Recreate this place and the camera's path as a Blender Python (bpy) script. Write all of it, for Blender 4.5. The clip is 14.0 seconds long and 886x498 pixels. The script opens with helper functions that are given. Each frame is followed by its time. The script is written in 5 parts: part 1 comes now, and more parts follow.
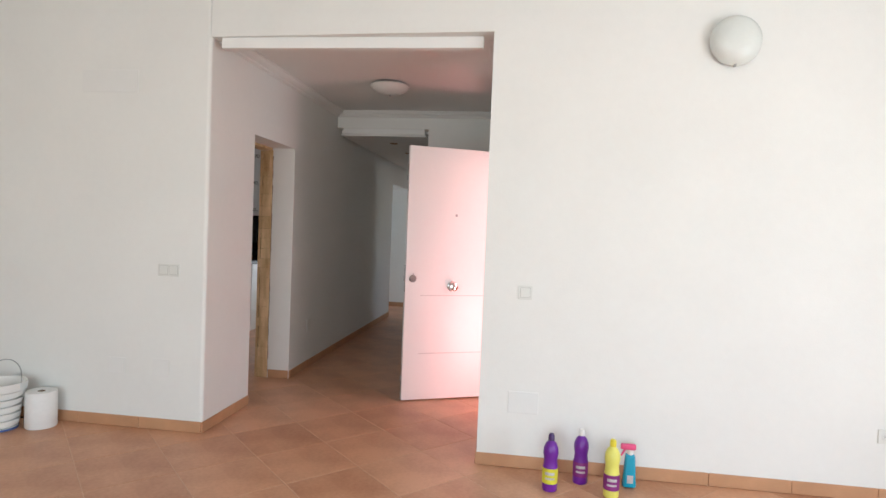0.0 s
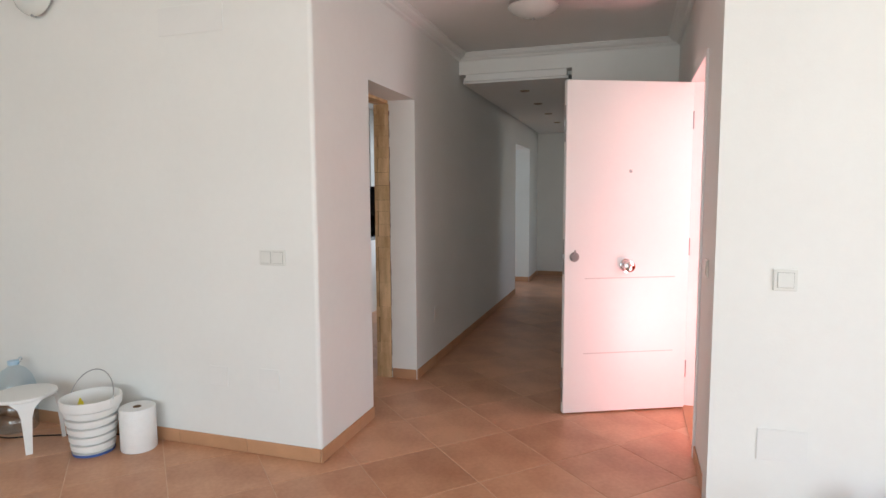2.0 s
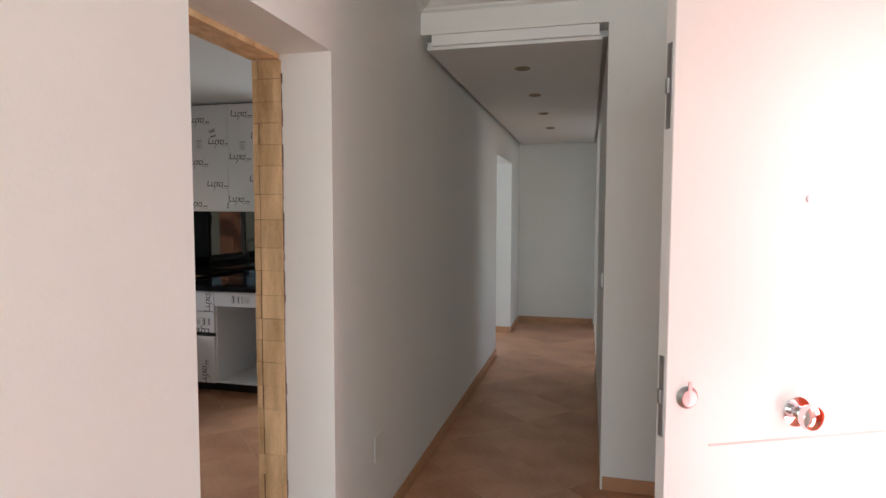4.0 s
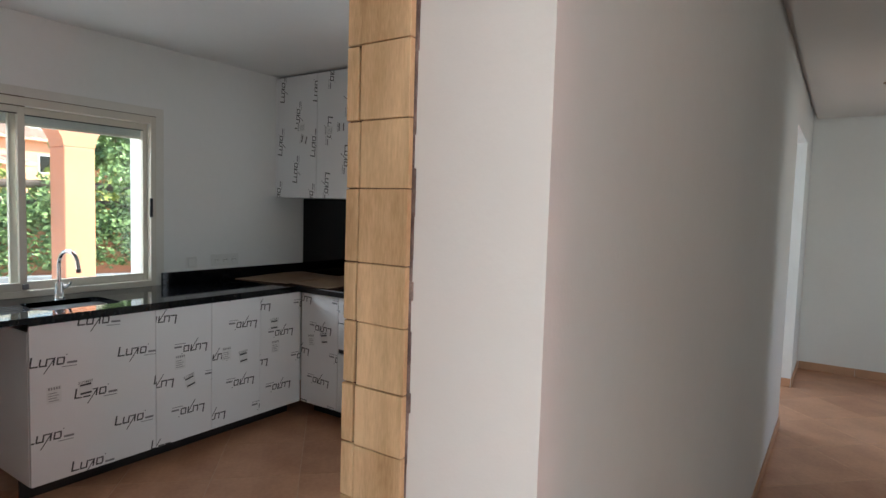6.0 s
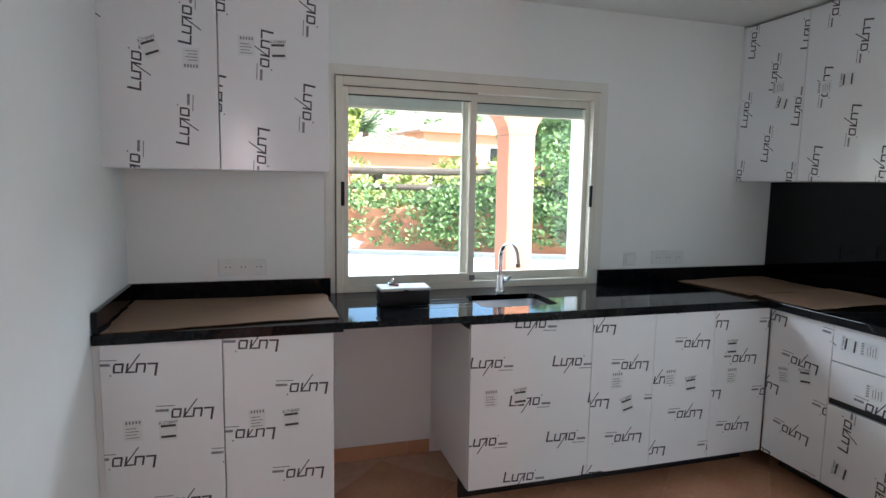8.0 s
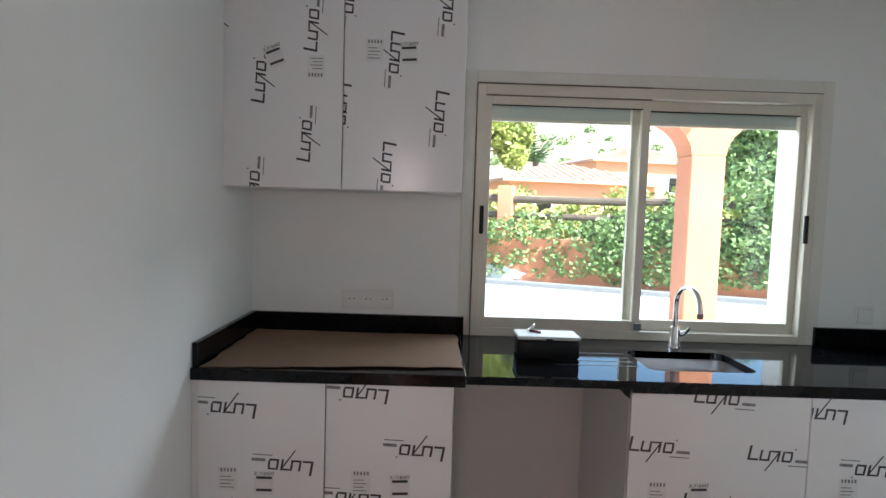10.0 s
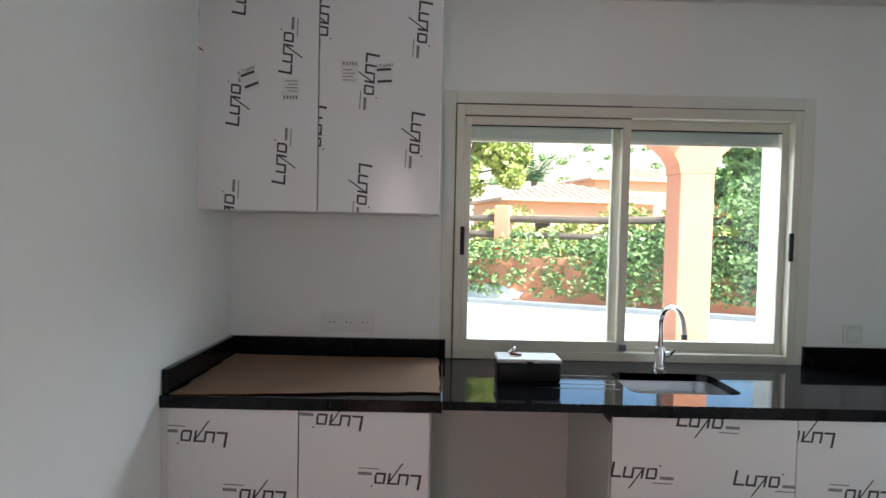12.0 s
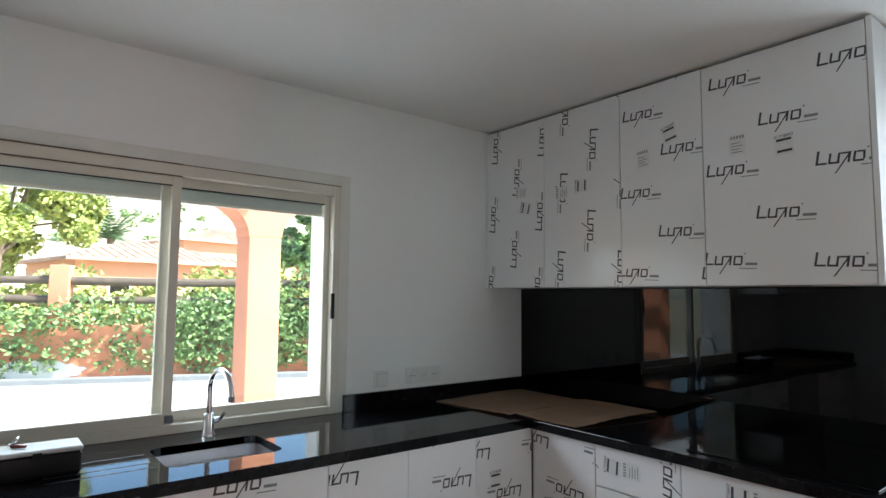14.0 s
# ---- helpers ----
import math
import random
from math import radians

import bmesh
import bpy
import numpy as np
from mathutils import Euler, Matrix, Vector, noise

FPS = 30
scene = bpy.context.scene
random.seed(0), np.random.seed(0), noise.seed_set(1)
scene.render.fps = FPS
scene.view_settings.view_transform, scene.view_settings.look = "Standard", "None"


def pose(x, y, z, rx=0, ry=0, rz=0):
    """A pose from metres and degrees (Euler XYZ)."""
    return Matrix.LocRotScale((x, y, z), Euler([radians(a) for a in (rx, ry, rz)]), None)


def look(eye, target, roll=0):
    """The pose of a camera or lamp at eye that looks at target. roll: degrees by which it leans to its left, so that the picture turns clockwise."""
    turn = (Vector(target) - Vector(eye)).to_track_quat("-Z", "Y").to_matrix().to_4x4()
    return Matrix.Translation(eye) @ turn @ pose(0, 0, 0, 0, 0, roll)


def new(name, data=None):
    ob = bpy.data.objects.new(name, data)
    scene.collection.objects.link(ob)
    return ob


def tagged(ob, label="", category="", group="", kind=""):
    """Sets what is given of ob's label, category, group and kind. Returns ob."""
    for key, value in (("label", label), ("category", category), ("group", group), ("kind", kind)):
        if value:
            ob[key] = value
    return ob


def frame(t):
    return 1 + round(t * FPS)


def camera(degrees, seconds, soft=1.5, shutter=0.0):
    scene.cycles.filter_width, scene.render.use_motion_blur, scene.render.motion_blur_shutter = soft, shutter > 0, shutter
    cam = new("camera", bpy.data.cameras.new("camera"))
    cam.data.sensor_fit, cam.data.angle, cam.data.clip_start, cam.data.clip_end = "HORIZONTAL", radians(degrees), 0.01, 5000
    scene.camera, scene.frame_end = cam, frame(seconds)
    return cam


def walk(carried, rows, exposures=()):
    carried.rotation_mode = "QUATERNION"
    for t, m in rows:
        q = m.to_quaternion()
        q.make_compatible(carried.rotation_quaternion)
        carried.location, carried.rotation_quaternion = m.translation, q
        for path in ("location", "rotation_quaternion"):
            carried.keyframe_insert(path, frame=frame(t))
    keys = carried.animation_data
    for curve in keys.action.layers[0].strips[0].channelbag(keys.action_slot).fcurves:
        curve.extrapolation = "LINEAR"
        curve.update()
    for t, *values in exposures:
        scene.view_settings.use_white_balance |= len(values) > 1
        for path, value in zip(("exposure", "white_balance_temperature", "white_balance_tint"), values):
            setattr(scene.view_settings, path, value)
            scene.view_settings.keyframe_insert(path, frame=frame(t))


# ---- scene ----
cam = camera(74.2, 14.0)

PATH = [
    (0, (2.068, -3.613, 1.433), (1.798, -1.633, 1.361), 2.3),
    (0.5, (1.997, -3.5, 1.415), (1.434, -1.584, 1.301), 1.6),
    (1, (1.885, -3.319, 1.417), (1.18, -1.454, 1.247), 0.8),
    (1.5, (1.704, -3.026, 1.408), (1.02, -1.157, 1.215), 0.0),
    (2, (1.511, -2.627, 1.407), (0.907, -0.73, 1.219), -0.3),
    (2.5, (1.335, -2.135, 1.434), (0.844, -0.203, 1.265), -0.7),
    (5, (0.641, 0.292, 1.513), (0.125, 2.222, 1.418), 1.2),
    (5.5, (0.463, 0.603, 1.485), (-0.331, 2.436, 1.39), 1.4),
    (6, (0.291, 0.801, 1.443), (-0.832, 2.451, 1.309), 1.7),
    (6.5, (0.139, 0.921, 1.472), (-1.323, 2.271, 1.268), 2.4),
    (7, (-0.009, 0.977, 1.456), (-1.706, 2.009, 1.216), 2.2),
    (7.5, (-0.208, 1.029, 1.467), (-2.044, 1.784, 1.223), 1.5),
    (10, (-0.843, 1.268, 1.441), (-2.838, 1.282, 1.304), 1.8),
    (10.5, (-0.848, 1.309, 1.442), (-2.822, 1.024, 1.303), 2.1),
    (11, (-0.848, 1.324, 1.449), (-2.812, 0.963, 1.326), 1.6),
    (11.5, (-0.865, 1.345, 1.448), (-2.848, 1.109, 1.355), 1.2),
    (12, (-0.873, 1.355, 1.448), (-2.872, 1.363, 1.379), 1.2),
    (12.5, (-0.879, 1.398, 1.457), (-2.856, 1.697, 1.411), 1.4),
    (13, (-0.884, 1.44, 1.441), (-2.785, 2.061, 1.447), 1.3),
    (13.5, (-0.874, 1.476, 1.441), (-2.641, 2.41, 1.515), 0.9),
    (14, (-0.84, 1.522, 1.443), (-2.405, 2.757, 1.609), 0.5),
]
EXPOSURE = [(0, 0.95, 6080, 9), (1.2, 1.03, 6080, 9), (2.7, 1.12, 6100, 9), (4.2, 1.6, 6200, 9), (5.0, 1.85, 6250, 6), (5.5, 1.75, 6000, 7), (6.0, 1.68, 5900, 7), (6.5, 1.58, 5800, 7), (7.1, 2.05, 5450, 5), (7.7, 2.2, 5500, 5), (9.8, 1.98, 5700, 5), (14, 1.95, 5750, 5)]
walk(cam, [(t, look(e, g, r)) for t, e, g, r in PATH], EXPOSURE)

# ---------------------------------------------------------------- world and lights
world = bpy.data.worlds.new("sky")
scene.world = world
world.use_nodes = True
wn = world.node_tree
sky = wn.nodes.new("ShaderNodeTexSky")
sky.sky_type = "NISHITA"
sky.sun_disc = False
SUN_DIR = Vector((0.55, 0.60, 0.92)).normalized()
sky.sun_elevation = math.asin(SUN_DIR.z)
sky.sun_rotation = math.atan2(SUN_DIR.x, SUN_DIR.y)
wn.links.new(sky.outputs[0], wn.nodes["Background"].inputs[0])
wn.nodes["Background"].inputs[1].default_value = 0.15


def lamp(name, kind, place, target, power, colour=(1, 1, 1), size=(1, 1)):
    data = bpy.data.lights.new(name, kind)
    data.energy, data.color = power, colour
    if kind == "AREA":
        data.shape, data.size, data.size_y = "RECTANGLE", size[0], size[1]
    ob = new(name, data)
    ob.matrix_world = look(place, target)
    return ob


sun = lamp("sun", "SUN", SUN_DIR * 30, (0, 0, 0), 5.0, (1.0, 0.95, 0.86))
sun.data.angle = radians(0.53)
# added area lamps that stand in for daylight falling in through the openings
# patio and side lamps: fill for the living room, set in assumed, unseen openings
lamp("patio_fill", "AREA", (1.35, -6.6, 1.35), (1.9, 0, 1.3), 60, (0.94, 1.0, 0.99), (4.5, 2.4))
lamp("side_fill", "AREA", (5.45, -2.9, 1.35), (0.0, 0.6, 1.3), 34, (0.90, 0.95, 1.0), (1.6, 2.0))
lamp("entrance_daylight", "AREA", (3.1, 0.70, 1.6), (-2.0, 0.9, 1.0), 5.5, (1.0, 0.84, 0.80), (0.7, 1.2))
# added pink lamp in place of the bounce off the porch floor
lamp("entrance_bounce", "AREA", (2.5, 0.38, 0.35), (0.6, 1.2, 2.2), 13, (1.0, 0.40, 0.38), (0.4, 0.8))
# hung out of sight above the window, in place of skylight
lamp("window_daylight", "AREA", (-4.55, 2.15, 2.28), (-2.6, 2.15, 0.7), 36, (0.90, 0.96, 1.0), (5.0, 0.6))
# unseen fill lamp, added to brighten the kitchen from the room side
lamp("gallery_fill", "AREA", (-0.9, 4.5, 1.3), (-1.9, 1.0, 1.2), 5.0, (0.93, 0.97, 1.0), (0.75, 1.8))
lamp("bedroom_daylight", "AREA", (-2.35, 6.2, 1.4), (0, 6.0, 1.0), 8.5, (0.78, 0.9, 1.0), (1.3, 1.2))
lamp("bathroom_daylight", "AREA", (3.35, 6.0, 1.5), (1.0, 5.9, 1.0), 3.0, (0.9, 0.95, 1.0), (1.2, 1.0))

# ---------------------------------------------------------------- materials
MATS = {}


def mat(name, colour, rough=0.5, metal=0.0, vary=0.08, scale=6.0, bump=0.0, bump_scale=60.0, tint=None, piece=0.0, spec=0.5, coat=0.0, speck=None, stretch=None):
    """A procedural surface: a base colour with broad stains and fine grain, and a fine relief."""
    if name in MATS:
        return MATS[name]
    m = bpy.data.materials.new(name)
    m.use_nodes = True
    n, l = m.node_tree.nodes, m.node_tree.links
    b = n["Principled BSDF"]
    b.inputs["Roughness"].default_value = rough
    b.inputs["Metallic"].default_value = metal
    b.inputs["Specular IOR Level"].default_value = spec
    b.inputs["Coat Weight"].default_value = coat
    geo = n.new("ShaderNodeTexCoord")
    big = n.new("ShaderNodeTexNoise")
    big.inputs["Scale"].default_value = scale
    big.inputs["Detail"].default_value = 5
    fine = n.new("ShaderNodeTexNoise")
    fine.inputs["Scale"].default_value = scale * 14
    fine.inputs["Detail"].default_value = 3
    src = geo.outputs["Object"]
    if stretch:
        mp = n.new("ShaderNodeMapping")
        mp.inputs["Scale"].default_value = stretch
        l.new(src, mp.inputs["Vector"])
        src = mp.outputs[0]
    l.new(src, big.inputs["Vector"])
    l.new(src, fine.inputs["Vector"])
    mixf = n.new("ShaderNodeMath")
    mixf.operation = "MULTIPLY_ADD"
    l.new(fine.outputs[0], mixf.inputs[0])
    mixf.inputs[1].default_value = 0.35
    l.new(big.outputs[0], mixf.inputs[2])
    val = mixf.outputs[0]
    if piece:
        info = n.new("ShaderNodeObjectInfo")
        isl = n.new("ShaderNodeNewGeometry")
        both = n.new("ShaderNodeMath")
        both.operation = "ADD"
        l.new(info.outputs["Random"], both.inputs[0])
        l.new(isl.outputs["Random Per Island"], both.inputs[1])
        frac = n.new("ShaderNodeMath")
        frac.operation = "FRACT"
        l.new(both.outputs[0], frac.inputs[0])
        add = n.new("ShaderNodeMath")
        add.operation = "MULTIPLY_ADD"
        l.new(frac.outputs[0], add.inputs[0])
        add.inputs[1].default_value = piece
        l.new(val, add.inputs[2])
        val = add.outputs[0]
    ramp = n.new("ShaderNodeValToRGB")
    c2 = tint or tuple(min(1, c * (1 + vary)) for c in colour)
    c1 = tuple(c * (1 - vary) for c in colour)
    ramp.color_ramp.elements[0].position, ramp.color_ramp.elements[0].color = 0.45, (*c1, 1)
    ramp.color_ramp.elements[1].position, ramp.color_ramp.elements[1].color = 0.95 + piece * 0.8, (*c2, 1)
    l.new(val, ramp.inputs[0])
    out = ramp.outputs[0]
    if speck:
        sp = n.new("ShaderNodeTexVoronoi")
        sp.inputs["Scale"].default_value = 260
        l.new(geo.outputs["Object"], sp.inputs["Vector"])
        lt = n.new("ShaderNodeMath")
        lt.operation = "LESS_THAN"
        lt.inputs[1].default_value = 0.10
        l.new(sp.outputs["Distance"], lt.inputs[0])
        mx = n.new("ShaderNodeMixRGB")
        mx.inputs[2].default_value = (*speck, 1)
        l.new(lt.outputs[0], mx.inputs[0])
        l.new(out, mx.inputs[1])
        out = mx.outputs[0]
    l.new(out, b.inputs["Base Color"])
    rr = n.new("ShaderNodeMapRange")
    rr.inputs["To Min"].default_value = max(0.02, rough * 0.85)
    rr.inputs["To Max"].default_value = min(1, rough * 1.2)
    l.new(big.outputs[0], rr.inputs[0])
    l.new(rr.outputs[0], b.inputs["Roughness"])
    if bump:
        bt = n.new("ShaderNodeTexNoise")
        bt.inputs["Scale"].default_value = bump_scale
        bt.inputs["Detail"].default_value = 4
        l.new(geo.outputs["Object"], bt.inputs["Vector"])
        bp = n.new("ShaderNodeBump")
        bp.inputs["Strength"].default_value = bump
        bp.inputs["Distance"].default_value = 0.004
        l.new(bt.outputs[0], bp.inputs["Height"])
        l.new(bp.outputs[0], b.inputs["Normal"])
    MATS[name] = m
    return m


PLASTER = mat("white plaster paint", (0.80, 0.80, 0.77), 0.75, vary=0.025, scale=1.6, bump=0.12, bump_scale=90)
CEILING = mat("ceiling paint", (0.80, 0.80, 0.78), 0.8, vary=0.02, scale=1.2, bump=0.12, bump_scale=60)
GYPSUM = mat("gypsum moulding", (0.83, 0.83, 0.81), 0.7, vary=0.02, scale=4)
TERRACOTTA = mat("terracotta floor tile", (0.52, 0.235, 0.122), 0.36, vary=0.2, scale=3.2, bump=0.1, bump_scale=35, tint=(0.67, 0.37, 0.22), piece=0.22)
SKIRT = mat("terracotta skirting", (0.50, 0.27, 0.145), 0.45, vary=0.1, scale=7, piece=0.15)
GROUT = mat("grout", (0.64, 0.42, 0.29), 0.9, vary=0.12, scale=20)
DOORWHITE = mat("white lacquered door", (0.82, 0.81, 0.80), 0.35, vary=0.015, scale=3, bump=0.03)
BATTEN = mat("raw pine batten", (0.55, 0.34, 0.15), 0.75, vary=0.25, scale=11, bump=0.5, bump_scale=45, tint=(0.84, 0.62, 0.36), piece=0.16, stretch=(2.2, 1.0, 0.35))
KERF = mat("dark joint", (0.10, 0.045, 0.02), 0.9, vary=0.3, scale=30)
FOAM = mat("brown fixing foam", (0.15, 0.09, 0.075), 0.95, vary=0.55, scale=16, tint=(0.34, 0.28, 0.25), bump=1.0, bump_scale=80)
FILM = mat("white laminate under protective film", (0.80, 0.80, 0.80), 0.16, vary=0.015, scale=3, bump=0.05, bump_scale=14)
CARCASS = mat("white melamine", (0.78, 0.78, 0.77), 0.4, vary=0.015, scale=4)
PRINT = mat("dark printed ink", (0.04, 0.04, 0.043), 0.45, vary=0.3, scale=40)
PRINTGREY = mat("grey printed ink", (0.22, 0.22, 0.23), 0.5, vary=0.4, scale=60)
STICKER = mat("paper sticker", (0.70, 0.70, 0.69), 0.6, vary=0.06, scale=40)
GRANITE = mat("black polished granite", (0.006, 0.006, 0.007), 0.05, vary=0.4, scale=30, spec=0.23, speck=(0.012, 0.013, 0.014))
BLACKGLASS = mat("black glass splashback", (0.001, 0.001, 0.001), 0.02, vary=0.1, spec=0.3)
PLINTH = mat("black plinth", (0.015, 0.014, 0.014), 0.4, vary=0.2)
CARDBOARD = mat("cardboard", (0.22, 0.138, 0.08), 0.85, vary=0.1, scale=8, bump=0.2, bump_scale=30)
STEEL = mat("brushed steel", (0.42, 0.42, 0.43), 0.32, 1.0, vary=0.08, scale=10)
CHROME = mat("chrome", (0.75, 0.75, 0.76), 0.08, 1.0, vary=0.03)
CREAM = mat("cream lacquered aluminium", (0.66, 0.62, 0.52), 0.4, vary=0.04, scale=5)
SHUTTER = mat("grey shutter slats", (0.50, 0.53, 0.50), 0.5, vary=0.05)
BLACKPLASTIC = mat("black plastic", (0.010, 0.010, 0.011), 0.4, vary=0.2, spec=0.25)
GREYPLASTIC = mat("grey plastic", (0.16, 0.16, 0.17), 0.35, vary=0.1)
SOCKETWHITE = mat("ivory plastic", (0.73, 0.73, 0.69), 0.3, vary=0.02)
WHITEPLASTIC = mat("white plastic", (0.80, 0.79, 0.76), 0.4, vary=0.03)
OPAL = mat("opal glass", (0.72, 0.75, 0.72), 0.25, vary=0.04)
PAPER = mat("paper towel", (0.82, 0.81, 0.79), 0.9, vary=0.03, scale=30, bump=0.4, bump_scale=70)
PURPLE = mat("purple plastic", (0.16, 0.02, 0.33), 0.3, vary=0.08)
YELLOW = mat("yellow plastic", (0.80, 0.66, 0.03), 0.35, vary=0.06)
PALEYELLOW = mat("pale yellow plastic", (0.80, 0.76, 0.16), 0.35, vary=0.06)
PINK = mat("pink plastic", (0.78, 0.10, 0.25), 0.35, vary=0.06)
CYAN = mat("cyan plastic", (0.02, 0.34, 0.50), 0.25, vary=0.08)
TEAL = mat("teal fabric", (0.02, 0.30, 0.29), 0.8, vary=0.15, scale=20)
LABELPURPLE = mat("purple label", (0.25, 0.03, 0.22), 0.45, vary=0.15)
LABELYELLOW = mat("yellow label", (0.72, 0.68, 0.05), 0.45, vary=0.15)
LABELGREY = mat("pale grey label", (0.52, 0.50, 0.50), 0.5, vary=0.25, scale=30)
ORANGE = mat("orange render", (0.64, 0.26, 0.14), 0.85, vary=0.1, scale=2.5, bump=0.5, bump_scale=50)
REDRENDER = mat("deep orange render", (0.62, 0.10, 0.03), 0.85, vary=0.08, scale=2.5, bump=0.4)
WHITEWASH = mat("white exterior render", (0.76, 0.75, 0.72), 0.85, vary=0.05, scale=3, bump=0.3)
PAVING = mat("pale terrace paving", (0.60, 0.57, 0.52), 0.85, vary=0.08, scale=1.5, bump=0.3)
SOIL = mat("dry hillside earth", (0.42, 0.36, 0.24), 0.95, vary=0.25, scale=0.35, bump=0.3)
# kerb grey is darkened to carry the shade on its face
STONE = mat("kerb stone", (0.20, 0.20, 0.20), 0.85, vary=0.15, scale=8)
LOG = mat("weathered log", (0.12, 0.085, 0.06), 0.9, vary=0.3, scale=7, bump=0.6)
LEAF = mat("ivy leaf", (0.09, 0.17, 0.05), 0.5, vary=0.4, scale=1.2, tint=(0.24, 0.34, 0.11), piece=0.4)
# lighter, yellower leaf for hedge and trees, with sunlight put into its colour
LEAFLIGHT = mat("leaf in sunlit colour", (0.20, 0.28, 0.05), 0.55, vary=0.4, scale=1.0, tint=(0.45, 0.48, 0.12), piece=0.4)
PALMLEAF = mat("palm frond", (0.07, 0.13, 0.04), 0.5, vary=0.3, scale=1.0, piece=0.3)
BARK = mat("bark", (0.17, 0.12, 0.08), 0.9, vary=0.3, scale=8, bump=0.5)
ROOFTILE = mat("clay roof tile", (0.55, 0.30, 0.20), 0.85, vary=0.2, scale=2.0, tint=(0.66, 0.46, 0.34))
VILLA = mat("villa render", (0.66, 0.34, 0.20), 0.85, vary=0.06, scale=0.8)


def glass(name, colour, rough=0.0, gloss=0.05):
    m = bpy.data.materials.new(name)
    m.use_nodes = True
    n, l = m.node_tree.nodes, m.node_tree.links
    n.remove(n["Principled BSDF"])
    tr = n.new("ShaderNodeBsdfTransparent")
    tr.inputs[0].default_value = (*colour, 1)
    gl = n.new("ShaderNodeBsdfGlossy")
    gl.inputs["Roughness"].default_value = rough
    mx = n.new("ShaderNodeMixShader")
    mx.inputs[0].default_value = gloss
    l.new(tr.outputs[0], mx.inputs[1])
    l.new(gl.outputs[0], mx.inputs[2])
    l.new(mx.outputs[0], n["Material Output"].inputs[0])
    return m


PANE = glass("window glass", (0.96, 0.98, 0.97))
CLEAR = glass("clear thin plastic", (0.86, 0.92, 0.96), 0.10, 0.12)
BAGFILM = glass("clear bag film", (0.84, 0.84, 0.78), 0.3, 0.3)

# ---------------------------------------------------------------- mesh helpers


def box(x0, y0, z0, x1, y1, z1, bevel=0.0, seg=2, bm=None):
    own = bmesh.new()
    bmesh.ops.create_cube(own, size=1)
    bmesh.ops.scale(own, vec=(abs(x1 - x0), abs(y1 - y0), abs(z1 - z0)), verts=own.verts)
    bmesh.ops.translate(own, vec=((x0 + x1) / 2, (y0 + y1) / 2, (z0 + z1) / 2), verts=own.verts)
    if bevel:
        bmesh.ops.bevel(own, geom=own.edges[:], offset=bevel, segments=seg, affect="EDGES", profile=0.5)
    if bm is None:
        return own
    merge(bm, own)
    return bm


def merge(bm, other):
    me = bpy.data.meshes.new("tmp")
    other.to_mesh(me)
    other.free()
    bm.from_mesh(me)
    bpy.data.meshes.remove(me)
    return bm


def lathe(profile, seg=28, bm=None, at=(0, 0, 0)):
    """A turned body from (radius, height) pairs."""
    bm = bm or bmesh.new()
    rings = []
    for r, z in profile:
        if r < 1e-5:
            rings.append([bm.verts.new((at[0], at[1], at[2] + z))])
        else:
            rings.append([bm.verts.new((at[0] + r * math.cos(2 * math.pi * i / seg), at[1] + r * math.sin(2 * math.pi * i / seg), at[2] + z)) for i in range(seg)])
    for a, b in zip(rings, rings[1:]):
        for i in range(seg):
            j = (i + 1) % seg
            q = [a[i % len(a)], a[j % len(a)], b[j % len(b)], b[i % len(b)]]
            u = []
            for v in q:
                if v not in u:
                    u.append(v)
            if len(u) > 2:
                bm.faces.new(u)
    return bm


def tube(points, radius, seg=10, bm=None):
    """A round rod along points, of one radius or one for each point."""
    bm = bm or bmesh.new()
    pts = [Vector(p) for p in points]
    rad = radius if isinstance(radius, (list, tuple)) else [radius] * len(pts)
    rings = []
    for i, p in enumerate(pts):
        d = (pts[min(i + 1, len(pts) - 1)] - pts[max(i - 1, 0)]).normalized()
        side = d.cross(Vector((0.13, 0.31, 0.94))).normalized()
        up = d.cross(side).normalized()
        rings.append([bm.verts.new(p + rad[i] * (math.cos(2 * math.pi * k / seg) * side + math.sin(2 * math.pi * k / seg) * up)) for k in range(seg)])
    for a, b in zip(rings, rings[1:]):
        for k in range(seg):
            bm.faces.new((a[k], a[(k + 1) % seg], b[(k + 1) % seg], b[k]))
    bm.faces.new(rings[0][::-1])
    bm.faces.new(rings[-1])
    return bm


def mesh_of(name, bm, material, smooth=False):
    bmesh.ops.recalc_face_normals(bm, faces=bm.faces)
    me = bpy.data.meshes.new(name)
    bm.to_mesh(me)
    bm.free()
    me.materials.append(material)
    if smooth:
        for p in me.polygons:
            p.use_smooth = True
        me.set_sharp_from_angle(angle=radians(40))
    return me


def part(name, bm, material, parent=None, label="", smooth=False):
    ob = new(name, mesh_of(name, bm, material, smooth))
    if parent is not None:
        ob.parent = parent
    return tagged(ob, label)


def thing(name, place, label, category, group="", rz=0.0):
    ob = new(name)
    ob.matrix_world = pose(*place, 0, 0, rz)
    return tagged(ob, label, category, group)


def structure(name, bm, material, label, category, smooth=False):
    ob = part(name, bm, material, None, label, smooth)
    return tagged(ob, label, category, "", "structure")


def slab(bounds, material, name, label, category):
    return structure(name, box(*bounds), material, label, category)


